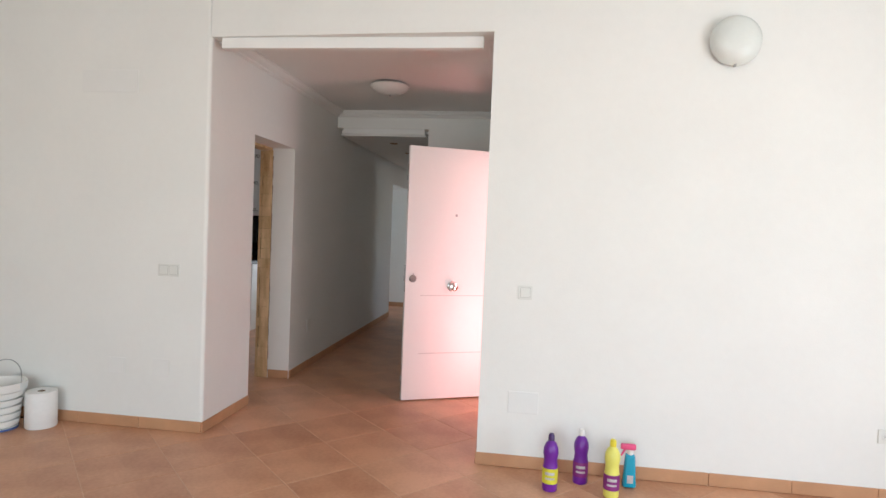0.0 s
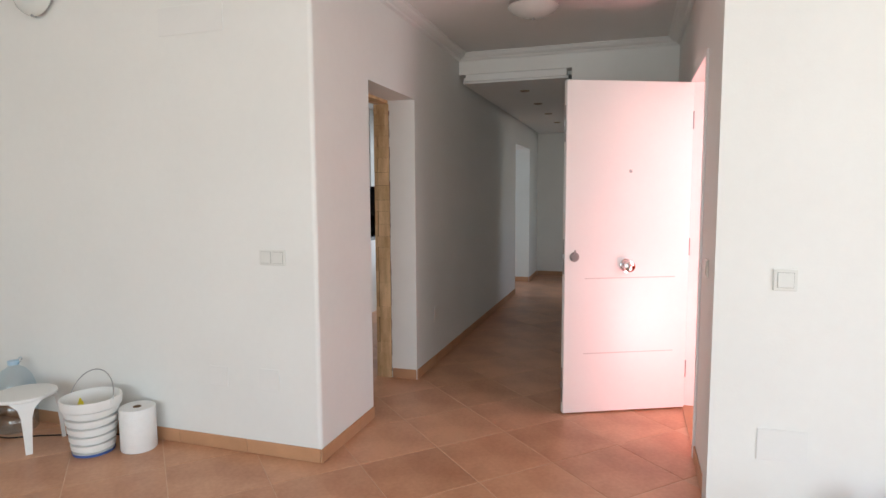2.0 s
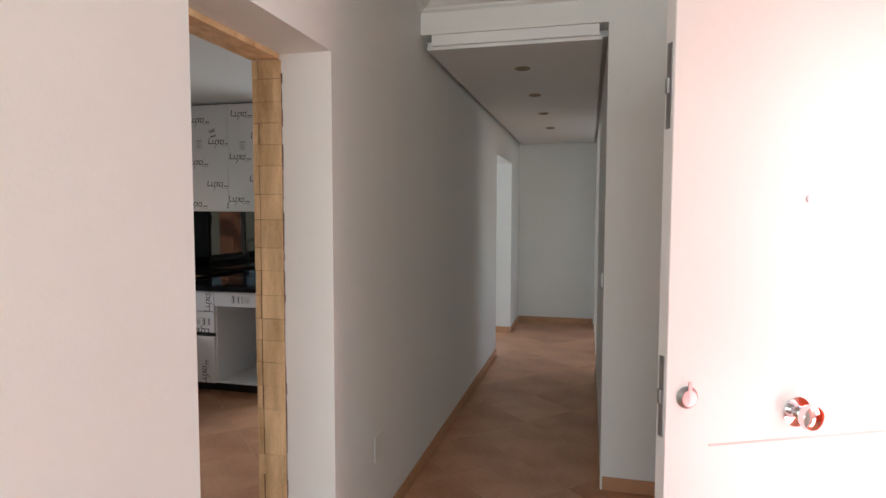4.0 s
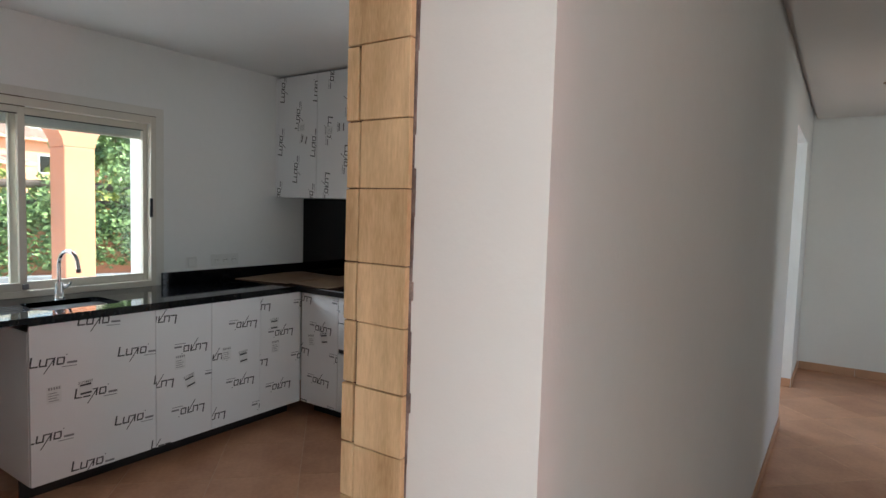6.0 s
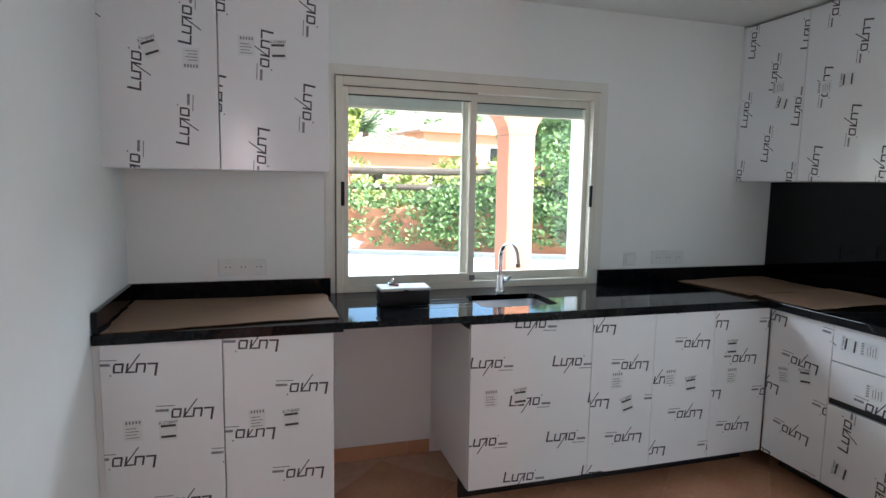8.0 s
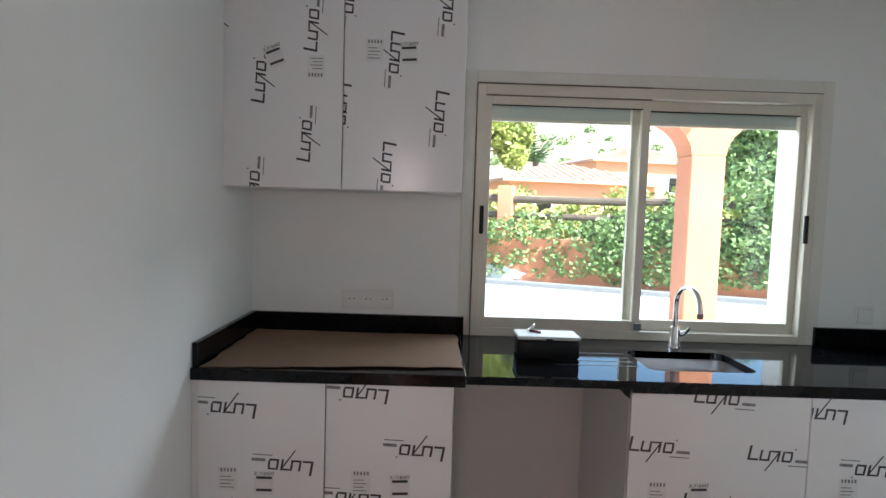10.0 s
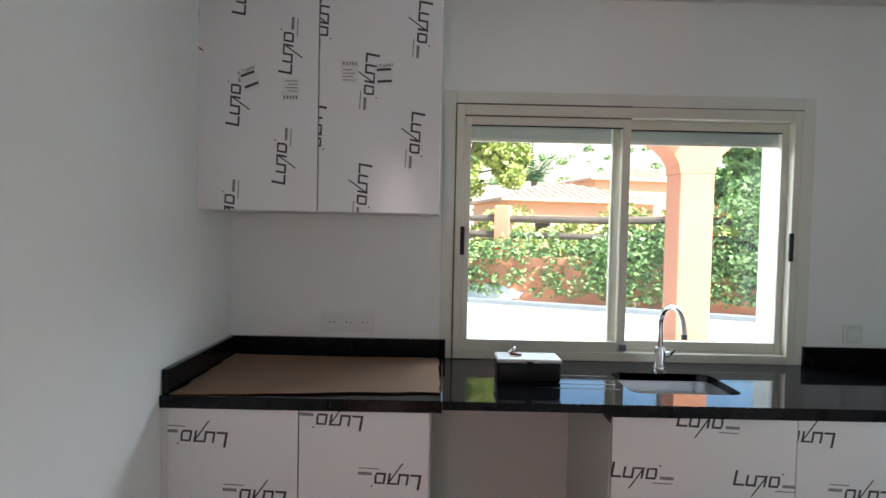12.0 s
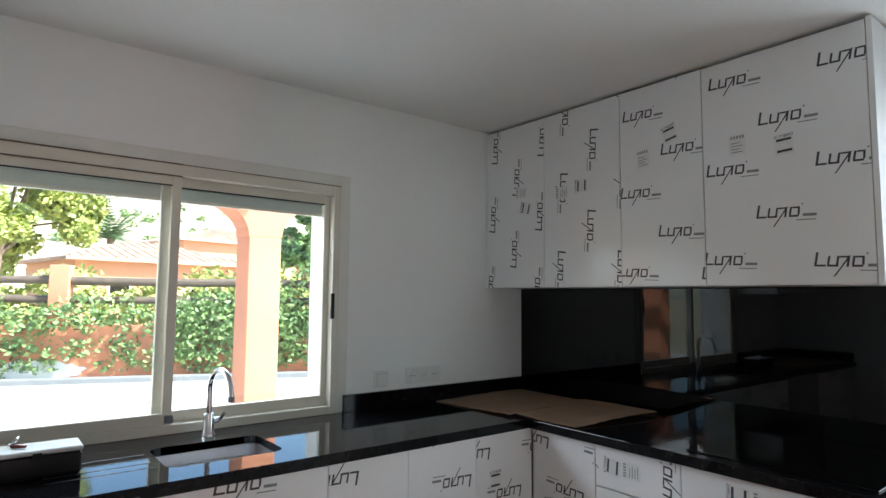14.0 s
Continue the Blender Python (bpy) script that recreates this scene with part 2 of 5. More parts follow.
def wall(name, axis, at0, at1, a0, a1, z0, z1, holes=(), label="smooth white plastered wall", material=None, rounded=()):
    """A wall with real openings. axis x: it runs along y and is at0..at1 thick in x; holes: (a0, a1, z0, z1); rounded: plan places of upright edges with a soft plaster corner."""
    bm = bmesh.new()
    cuts = sorted({a0, a1, *[h[0] for h in holes], *[h[1] for h in holes]})
    levels = sorted({z0, z1, *[min(max(h[k], z0), z1) for h in holes for k in (2, 3)]})
    for c0, c1 in zip(cuts, cuts[1:]):
        for s0, s1 in zip(levels, levels[1:]):
            mc, ms = (c0 + c1) / 2, (s0 + s1) / 2
            if any(h[0] < mc < h[1] and h[2] < ms < h[3] for h in holes):
                continue
            if axis == "x":
                box(at0, c0, s0, at1, c1, s1, bm=bm)
            else:
                box(c0, at0, s0, c1, at1, s1, bm=bm)
    bmesh.ops.remove_doubles(bm, verts=bm.verts, dist=1e-4)
    bm.verts.index_update()
    seen = {}
    for f in bm.faces:
        seen.setdefault(tuple(sorted(v.index for v in f.verts)), []).append(f)
    inner = [f for fs in seen.values() if len(fs) > 1 for f in fs]
    bmesh.ops.delete(bm, geom=inner, context="FACES")
    if rounded:
        soft = [e for e in bm.edges if len(e.link_faces) == 2 and abs(e.verts[0].co.z - e.verts[1].co.z) > 0.1 and e.calc_face_angle(0) > 1.0
                and any(abs(e.verts[0].co.x - x) < 0.002 and abs(e.verts[0].co.y - y) < 0.002 for x, y in rounded)]
        bmesh.ops.bevel(bm, geom=soft, offset=0.022, segments=4, affect="EDGES", profile=0.5)
    return structure(name, bm, material or PLASTER, label, "wall")

# ---------------------------------------------------------------- the rooms
# living room y < 0; hall x 0..1.87, y 0..2.63; corridor x 0..1.01, y 2.63..7.44; kitchen x -3.35..-0.3, y 0.47..4.126
wall("wall_living_north_1", "y", 0.0, 0.47, -3.6, 0.0, -0.02, 3.2, rounded=((0.0, 0.0),))
wall("wall_living_north_2", "y", -0.075, 0.06, 1.842, 5.6, -0.02, 3.2)
lintel = box(0.0, 0.0, 2.615, 1.842, 0.10, 3.2)
for v in lintel.verts:
    if v.co.x > 1 and v.co.y < 0.05:
        v.co.y = -0.075
structure("wall_living_lintel", lintel, PLASTER, "white plastered wall above a wide opening", "wall")
wall("wall_living_west", "x", -3.6, -3.35, -6.7, 0.0, -0.02, 3.2)
# east and south openings are assumed, made for the living room fill lamps
wall("wall_living_east", "x", 5.35, 5.6, -6.7, -0.075, -0.02, 3.2, [(-3.8, -2.0, 0.2, 2.4)])
wall("wall_living_south", "y", -6.75, -6.5, -3.35, 5.35, -0.02, 3.2, [(-0.9, 3.6, 0.0, 2.5)])
slab((-3.6, -6.75, 3.2, 5.6, 0.1, 3.3), CEILING, "ceiling_living", "white painted living room ceiling", "ceiling")
slab((-3.6, 0.1, 3.2, 0.0, 0.47, 3.3), CEILING, "ceiling_strip", "white painted ceiling edge", "ceiling")

DW0, DW1, DWH = 0.657, 1.45, 2.09
wall("wall_hall_west", "x", -0.30, 0.0, 0.47, 7.6, -0.02, 2.8, [(DW0, DW1, -0.02, DWH), (5.44, 6.62, -0.02, 2.09)], "white plastered wall with an unfinished doorway")
wall("wall_hall_east", "x", 1.87, 2.12, 0.06, 2.78, -0.02, 2.8, [(0.62, 1.46, -0.02, 2.12)], "white plastered wall beside the entrance")
wall("wall_hall_north", "y", 2.63, 2.78, 1.01, 1.87, -0.02, 2.8)
wall("wall_corridor_lintel", "y", 2.63, 2.78, 0.0, 1.01, 2.483, 2.8, label="white plastered wall above the corridor mouth")
wall("wall_corridor_east", "x", 1.01, 1.25, 2.78, 7.6, -0.02, 2.6, [(4.90, 5.72, -0.02, 2.10), (6.15, 6.95, -0.02, 2.10)], "white plastered corridor wall with two doorways")
wall("wall_corridor_end", "y", 7.44, 7.6, 0.0, 1.01, -0.02, 2.6)
slab((0.0, 0.1, 2.66, 1.87, 2.63, 2.8), CEILING, "ceiling_hall", "white painted hall ceiling", "ceiling")
slab((0.030, 2.66, 2.405, 0.980, 7.41, 2.423), CEILING, "ceiling_corridor", "lowered white corridor ceiling with spotlights", "ceiling")

W0, W1, WZ0, WZ1 = 1.413, 2.865, 0.90, 1.972
wall("wall_kitchen_west", "x", -3.65, -3.35, 0.20, 4.4, -0.02, 2.56, [(W0, W1, WZ0, WZ1)], "white kitchen wall with a sliding window")
wall("wall_kitchen_north", "y", 4.126, 4.4, -3.35, -0.30, -0.02, 2.56, [(-1.40, -0.45, 0.0, 2.2)])
slab((-3.35, 0.47, 2.415, -0.30, 4.126, 2.55), CEILING, "ceiling_kitchen", "white painted kitchen ceiling", "ceiling")

# unseen slab and wall, added to block sun through the north doorway
slab((-1.75, 4.4, 2.3, -0.30, 4.95, 2.4), CEILING, "ceiling_gallery", "unseen ceiling added to keep sun out of the kitchen", "ceiling")
wall("wall_gallery", "x", -1.75, -1.62, 4.4, 4.95, -0.02, 2.3)

# side rooms that light the corridor
wall("wall_bedroom_south", "y", 4.95, 5.1, -2.6, -0.30, -0.02, 2.6)
wall("wall_bedroom_north", "y", 7.6, 7.75, -2.6, 0.0, -0.02, 2.6)
wall("wall_bedroom_west", "x", -2.75, -2.6, 4.95, 7.75, -0.02, 2.6, [(5.5, 6.9, 0.8, 2.0)])
slab((-2.6, 5.1, 2.5, -0.30, 7.6, 2.6), CEILING, "ceiling_bedroom", "white painted ceiling", "ceiling")
wall("wall_bathroom_south", "y", 4.45, 4.6, 1.25, 3.5, -0.02, 2.6)
wall("wall_bathroom_north", "y", 7.6, 7.75, 1.01, 3.5, -0.02, 2.6)
wall("wall_bathroom_east", "x", 3.5, 3.65, 4.45, 7.75, -0.02, 2.6, [(5.4, 6.6, 1.0, 2.0)])
slab((1.25, 4.6, 2.5, 3.5, 7.6, 2.6), CEILING, "ceiling_bathroom", "white painted ceiling", "ceiling")

# white boards set below the two openings' heads
structure("trim_opening", box(0.065, 0.012, 2.545, 1.775, 0.07, 2.615, 0.004), GYPSUM, "white board under the head of the opening", "trim")
structure("trim_corridor", box(0.058, 2.642, 2.424, 0.965, 2.72, 2.483, 0.004), GYPSUM, "white board under the corridor head", "trim")


def cornice(name, a, b, out, z, size=0.092):
    """A stepped gypsum cornice from a to b under a ceiling at z; out points into the room."""
    a, b, out = Vector((*a, 0)), Vector((*b, 0)), Vector((*out, 0))
    prof = [(0, 0), (size, 0), (size, -0.008), (size * 0.84, -0.012), (size * 0.74, -0.024), (size * 0.52, -0.034), (size * 0.28, -0.039), (size * 0.22, -0.049), (0.012, -0.052), (0, -0.058)]
    bm = bmesh.new()
    rows = []
    along = (b - a).normalized()
    for end, s in ((a, 1), (b, -1)):
        rows.append([bm.verts.new(end + out * o + along * (s * o) + Vector((0, 0, z + h))) for o, h in prof])
    for i in range(len(prof) - 1):
        bm.faces.new((rows[0][i], rows[0][i + 1], rows[1][i + 1], rows[1][i]))
    bm.faces.new(rows[0])
    bm.faces.new(rows[1][::-1])
    return structure(name, bm, GYPSUM, "white moulded gypsum cornice", "cornice")


cornice("cornice_west", (0.001, 0.1), (0.001, 2.629), (1, 0), 2.659)
cornice("cornice_north", (0.001, 2.629), (1.869, 2.629), (0, -1), 2.659)
cornice("cornice_east", (1.869, 2.629), (1.869, 0.06), (-1, 0), 2.659)
slab((0.0, 2.78, 2.45, 1.01, 7.44, 2.6), CEILING, "ceiling_void", "slab above the lowered corridor ceiling", "ceiling")

# ground and terrace
ground = structure("ground", box(-400, -400, -0.5, 400, 400, -0.14), SOIL, "dry earth around the house", "ground")
structure("terrace", box(-16.0, -9, -0.139, -3.65, 14, -0.06), PAVING, "pale sunlit terrace paving", "terrace")
structure("porch_floor", box(2.121, 0.062, -0.139, 6.5, 4.2, -0.03), mat("terracotta porch", (0.46, 0.21, 0.11), 0.7, vary=0.1, scale=3), "terracotta porch floor outside the entrance", "floor")
# extra height added out of view, to keep sun off the living room floor
wall("wall_porch", "y", 1.62, 1.85, 2.125, 4.6, -0.05, 3.9, label="deep orange rendered porch wall", material=REDRENDER)
wall("wall_porch_east", "x", 4.0, 4.2, 0.07, 1.62, -0.05, 2.9, label="deep orange rendered wall facing the entrance", material=REDRENDER)

# ---------------------------------------------------------------- doors


def entrance_door():
    d = thing("entrance_door", (1.868, 1.44, 0.01), "white security door standing open into the hall, grooved panel", "door", rz=math.degrees(math.atan2(-0.35, -0.75)))
    L, Hh, T = 0.83, 2.08, 0.045
    bm = box(0.01, 0, 0, L, T, Hh, 0.003)
    leaf = part("leaf", bm, DOORWHITE, d)
    # shallow grooves across the outer face: thin grey strips coloured like their shade
    for z in (0.38, 0.86):
        part("groove", box(0.10, T - 0.0005, z, 0.70, T + 0.0015, z + 0.006), mat("groove shade", (0.6, 0.58, 0.57), 0.5), d)
    part("peephole", lathe([(0, 0), (0.009, 0), (0.011, 0.004), (0.0, 0.005)], 16), STEEL, d).matrix_local = pose(0.415, T, 1.53, -90, 0, 0)
    knob = part("knob", lathe([(0, 0), (0.042, 0), (0.042, 0.006), (0.018, 0.010), (0.016, 0.03), (0.030, 0.036), (0.036, 0.05), (0.033, 0.062), (0.018, 0.07), (0, 0.071)], 28), CHROME, d, "round chrome pull knob", True)
    knob.matrix_local = pose(0.43, T, 0.94, -90, 0, 0)
    esc = part("lock", lathe([(0, 0), (0.030, 0), (0.030, 0.006), (0.022, 0.014), (0, 0.015)], 24), STEEL, d, "round steel lock rosette with key", True)
    esc.matrix_local = pose(0.77, T, 1.00, -90, 0, 0)
    key = part("key", box(-0.004, -0.045, 0.012, 0.004, 0.010, 0.016), STEEL, esc)
    for z in (0.18, 1.0, 1.82):
        part("lock_plate", box(L - 0.0005, 0.012, z - 0.11, L + 0.002, 0.033, z + 0.11), STEEL, d)
        part("bolt", box(L + 0.002, 0.016, z - 0.02, L + 0.010, 0.029, z + 0.02, 0.002), STEEL, d)
    for z in (0.25, 1.05, 1.85):
        part("hinge", lathe([(0, 0), (0.009, 0), (0.009, 0.11), (0, 0.11)], 12), GREYPLASTIC, d).matrix_local = pose(0.0, 0.02, z - 0.055)
    # lever handle on the inner face
    rose = part("handle_plate", box(0.745, -0.008, 0.88, 0.785, 0.0, 1.10, 0.003), STEEL, d)
    part("lever", tube([(0.765, -0.008, 1.02), (0.765, -0.05, 1.02), (0.74, -0.055, 1.02), (0.65, -0.055, 1.015)], 0.009, 10), STEEL, rose, "", True)
    return d


entrance_door()
frame_ob = thing("door_1", (1.87, 1.04, 0), "white lacquered entrance door frame", "door frame")
tagged(frame_ob, kind="structure")
part("jamb", box(-0.012, 0.400, 0, 0.10, 0.418, 2.12, 0.003), DOORWHITE, frame_ob)
part("jamb", box(-0.012, -0.418, 0, 0.10, -0.385, 2.12, 0.003), DOORWHITE, frame_ob)
part("head", box(-0.012, -0.385, 2.095, 0.10, 0.400, 2.118, 0.003), DOORWHITE, frame_ob)
part("reveal", box(0.1005, 0.407, 0.0, 0.2555, 0.4185, 2.10), REDRENDER, frame_ob, "deep orange painted outer reveal")
part("threshold", box(0.0, -0.385, -0.01, 0.24, 0.400, 0.006), SKIRT, frame_ob)


def batten_lining(name, x0, x1, y0, y1, z1, sides=(0, 1)):
    """A rough door lining of short pine battens, with a second strip behind a dark joint."""
    rng = random.Random(len(name))
    lin = thing(name, ((x0 + x1) / 2, (y0 + y1) / 2, 0), "rough pine door lining, saw-cut into short blocks", "door lining")
    tagged(lin, kind="structure")
    cx, cy = (x0 + x1) / 2, (y0 + y1) / 2
    split = x0 + (x1 - x0) * 0.22
    for s in sides:
        ya, yb = (y1 - 0.012, y1 + 0.004) if s else (y0 - 0.004, y0 + 0.012)
        part("backing", box(x0 - cx + 0.002, ya - cy + (0.008 if s else 0), 0.0, x1 - cx - 0.002, yb - cy - (0 if s else 0.008), z1 - 0.02), KERF, lin)
        z = 0.0
        while z < z1 - 0.03:
            h = min(rng.uniform(0.078, 0.108), z1 - 0.02 - z)
            if h < 0.02:
                break
            j = rng.uniform(-0.002, 0.002)
            part("batten", box(split - cx + 0.003, ya - cy + j, z + 0.0007, x1 - cx, yb - cy + j, z + h - 0.0007, 0.0008, 1), BATTEN, lin)
            if rng.random() < 0.75:
                part("strip", box(x0 - cx, ya - cy + 0.002 + j, z + 0.001, split - cx - 0.002 + rng.uniform(-0.003, 0.002), yb - cy + j, z + h - 0.001, 0.0015, 1), BATTEN, lin)
            else:
                part("strip", box(x0 - cx, ya - cy + 0.003 + j, z + 0.001, split - cx + 0.002, yb - cy + j, z + h + 0.0, 0.0015, 1), BATTEN, lin)
            z += h
        # foam squeezed out along the plaster edge
        bm = bmesh.new()
        zz = 0.05
        while zz < z1 - 0.1:
            hh = min(rng.uniform(0.02, 0.07), z1 - 0.05 - zz)
            w = rng.uniform(0.001, 0.006)
            own = box(x1 - cx - 0.002, (yb - cy - 0.007) if s else (ya - cy), zz, x1 - cx + w, (yb - cy) if s else (ya - cy + 0.007), zz + hh, 0.001, 1)
            merge(bm, own)
            zz += hh
        part("foam", bm, FOAM, lin)
    part("head", box(x0 - cx, y0 - cy + 0.012, z1 - 0.02, x1 - cx, y1 - cy - 0.012, z1 + 0.004, 0.002), BATTEN, lin)
    return lin


batten_lining("door_2", -0.322, -0.204, DW0, DW1, 2.09)
batten_lining("door_3", 1.03, 1.22, 4.90, 5.72, 2.10, (1,))
batten_lining("door_4", 1.03, 1.22, 6.15, 6.95, 2.10, (1,))

# ---------------------------------------------------------------- window


def kitchen_window():
    w = thing("window_1", (-3.35, (W0 + W1) / 2, WZ0), "cream aluminium sliding window with roller shutter partly lowered", "window")
    tagged(w, kind="structure")
    hw, h = (W1 - W0) / 2, WZ1 - WZ0
    f = 0.034
    part("frame", box(-0.075, -hw, 0, 0.012, -hw + f, h, 0.003), CREAM, w)
    part("frame", box(-0.075, hw - f, 0, 0.012, hw, h, 0.003), CREAM, w)
    part("frame", box(-0.075, -hw + f, h - 0.045, 0.012, hw - f, h, 0.003), CREAM, w)
    part("frame", box(-0.075, -hw + f, 0, 0.012, hw - f, 0.038, 0.003), CREAM, w)
    mid = 2.115 - (W0 + W1) / 2

    def sash(x0, ya, yb, name):
        s = part(name, box(x0, ya, 0.038, x0 + 0.028, ya + 0.035, h - 0.045, 0.002), CREAM, w)
        part("stile", box(x0, yb - 0.035, 0.038, x0 + 0.028, yb, h - 0.045, 0.002), CREAM, s)
        part("rail", box(x0, ya + 0.035, 0.038, x0 + 0.028, yb - 0.035, 0.082, 0.002), CREAM, s)
        part("rail", box(x0, ya + 0.035, h - 0.085, x0 + 0.028, yb - 0.035, h - 0.045, 0.002), CREAM, s)
        g = part("pane", box(x0 + 0.012, ya + 0.033, 0.08, x0 + 0.016, yb - 0.033, h - 0.083), PANE, s)
        g.visible_shadow = False
        for q in (0,):
            part("gasket", box(x0 + 0.026, ya + 0.035, h - 0.090, x0 + 0.0285, yb - 0.035, h - 0.085), BLACKPLASTIC, s)
        return s

    a = sash(-0.022, -hw + f - 0.008, mid + 0.03, "sash")
    b = sash(-0.062, mid - 0.035, hw - f + 0.008, "sash")
    for y in (-hw + f - 0.002, hw - f + 0.002):
        part("latch", box(0.006, y - 0.009, 0.44, 0.018, y + 0.009, 0.56, 0.004), BLACKPLASTIC, w)
    part("roller", box(0.004, mid + 0.004, 0.045, 0.018, mid + 0.034, 0.075, 0.003), GREYPLASTIC, w)
    # thin brown lines along the frame's outer edge and top
    seal = mat("brown joint line", (0.16, 0.12, 0.08), 0.8, vary=0.3, scale=20)
    part("seal", box(0.0045, -hw - 0.004, h - 0.002, 0.0135, mid + 0.03, h + 0.004), seal, w)
    part("seal", box(0.0045, -hw - 0.005, 0.0, 0.0105, -hw - 0.0005, h - 0.003), seal, w)
    part("seal", box(0.0045, mid + 0.031, h - 0.001, 0.0105, hw + 0.003, h + 0.003), seal, w)
    part("track", box(-0.004, -hw + f, h - 0.050, 0.011, mid + 0.03, h - 0.0455), seal, w)
    # roller shutter curtain and its box lip behind the panes
    z = 1.848 - WZ0
    while z < h + 0.02:
        part("shutter_slat", box(-0.125, -hw + 0.01, z, -0.112, hw - 0.01, z + 0.0438, 0.0015, 1), SHUTTER, w)
        z += 0.044
    part("shutter_rail", box(-0.128, -hw + 0.01, 1.835 - WZ0, -0.109, hw - 0.01, 1.849 - WZ0, 0.003), CREAM, w)
    part("sill", box(-0.31, -hw, -0.03, -0.076, hw, 0.012), WHITEWASH, w)
    # flat painted band round the frame
    band = 0.055
    for nm, c in (("band", (-hw - band, 0.0, -hw - 0.002, h + band)), ("band", (hw + 0.002, 0.0, hw + band, h + band)), ("band", (-hw - 0.002, h + 0.002, hw + 0.002, h + band))):
        part(nm, box(0.0, c[0], c[1], 0.004, c[2], c[3], 0.001, 1), mat("yellowed white paint", (0.70, 0.68, 0.61), 0.6, vary=0.05), w)
    return w


kitchen_window()
gd = thing("door_5", (-0.925, 4.126, 0), "cream aluminium frame of the gallery doorway", "door frame")
tagged(gd, kind="structure")
part("jamb", box(-0.475, -0.03, 0, -0.42, 0.05, 2.2, 0.003), CREAM, gd)
part("jamb", box(0.42, -0.03, 0, 0.475, 0.05, 2.2, 0.003), CREAM, gd)
part("head", box(-0.42, -0.03, 2.145, 0.42, 0.05, 2.2, 0.003), CREAM, gd)

# ---------------------------------------------------------------- printed film marks
# one mark: strokes of a slanted word-shape, a long tail, and two thin bars (u along the word, v up)
STROKES = [
    [(0.0, 0.0), (0.008, 0.0), (0.014, 0.050), (0.006, 0.050)],
    [(0.008, 0.0), (0.036, 0.0), (0.037, 0.007), (0.009, 0.007)],
    [(0.040, 0.0), (0.074, 0.0), (0.075, 0.007), (0.041, 0.007)],
    [(0.040, 0.007), (0.047, 0.007), (0.051, 0.037), (0.044, 0.037)],
    [(0.067, 0.007), (0.074, 0.007), (0.078, 0.037), (0.071, 0.037)],
    [(0.078, 0.031), (0.105, 0.031), (0.106, 0.037), (0.079, 0.037)],
    [(0.098, 0.0), (0.105, 0.0), (0.109, 0.031), (0.102, 0.031)],
    [(0.114, 0.0), (0.146, 0.0), (0.147, 0.007), (0.115, 0.007)],
    [(0.114, 0.007), (0.121, 0.007), (0.125, 0.037), (0.118, 0.037)],
    [(0.125, 0.031), (0.150, 0.031), (0.151, 0.037), (0.126, 0.037)],
    [(0.143, 0.007), (0.150, 0.007), (0.151, 0.031), (0.144, 0.031)],
    [(0.060, -0.034), (0.065, -0.034), (0.112, 0.038), (0.106, 0.038)],
    [(0.156, 0.043), (0.161, 0.043), (0.161, 0.048), (0.156, 0.048)],
]
THIN = [
    [(0.160, 0.001), (0.205, 0.001), (0.205, 0.011), (0.160, 0.011)],
    [(0.138, -0.013), (0.203, -0.013), (0.203, -0.0095), (0.138, -0.0095)],
]


def clip(poly, w, h):
    """The part of a flat polygon inside 0..w, 0..h."""
    for axis, lim, keep in ((0, 0.001, 1), (0, w - 0.001, -1), (1, 0.001, 1), (1, h - 0.001, -1)):
        out = []
        for i, p in enumerate(poly):
            q = poly[(i + 1) % len(poly)]
            a, b = (p[axis] - lim) * keep, (q[axis] - lim) * keep
            if a >= 0:
                out.append(p)
            if a * b < 0:
                t = a / (a - b)
                out.append((p[0] + t * (q[0] - p[0]), p[1] + t * (q[1] - p[1])))
        poly = out
        if len(poly) < 3:
            return []
    return poly


def flat(polys, w, h, off=0.0006):
    """Flat ink on a door face; the face lies in the local x-z plane and looks along -y."""
    bm = bmesh.new()
    for p in polys:
        p = clip(p, w, h)
        if p:
            bm.faces.new([bm.verts.new((x, -off, z)) for x, z in p])
    return bm


def turned(polys, u, v, deg):
    c, s = math.cos(radians(deg)), math.sin(radians(deg))
    return [[(u + c * x - s * y, v + s * x + c * y) for x, y in p] for p in polys]


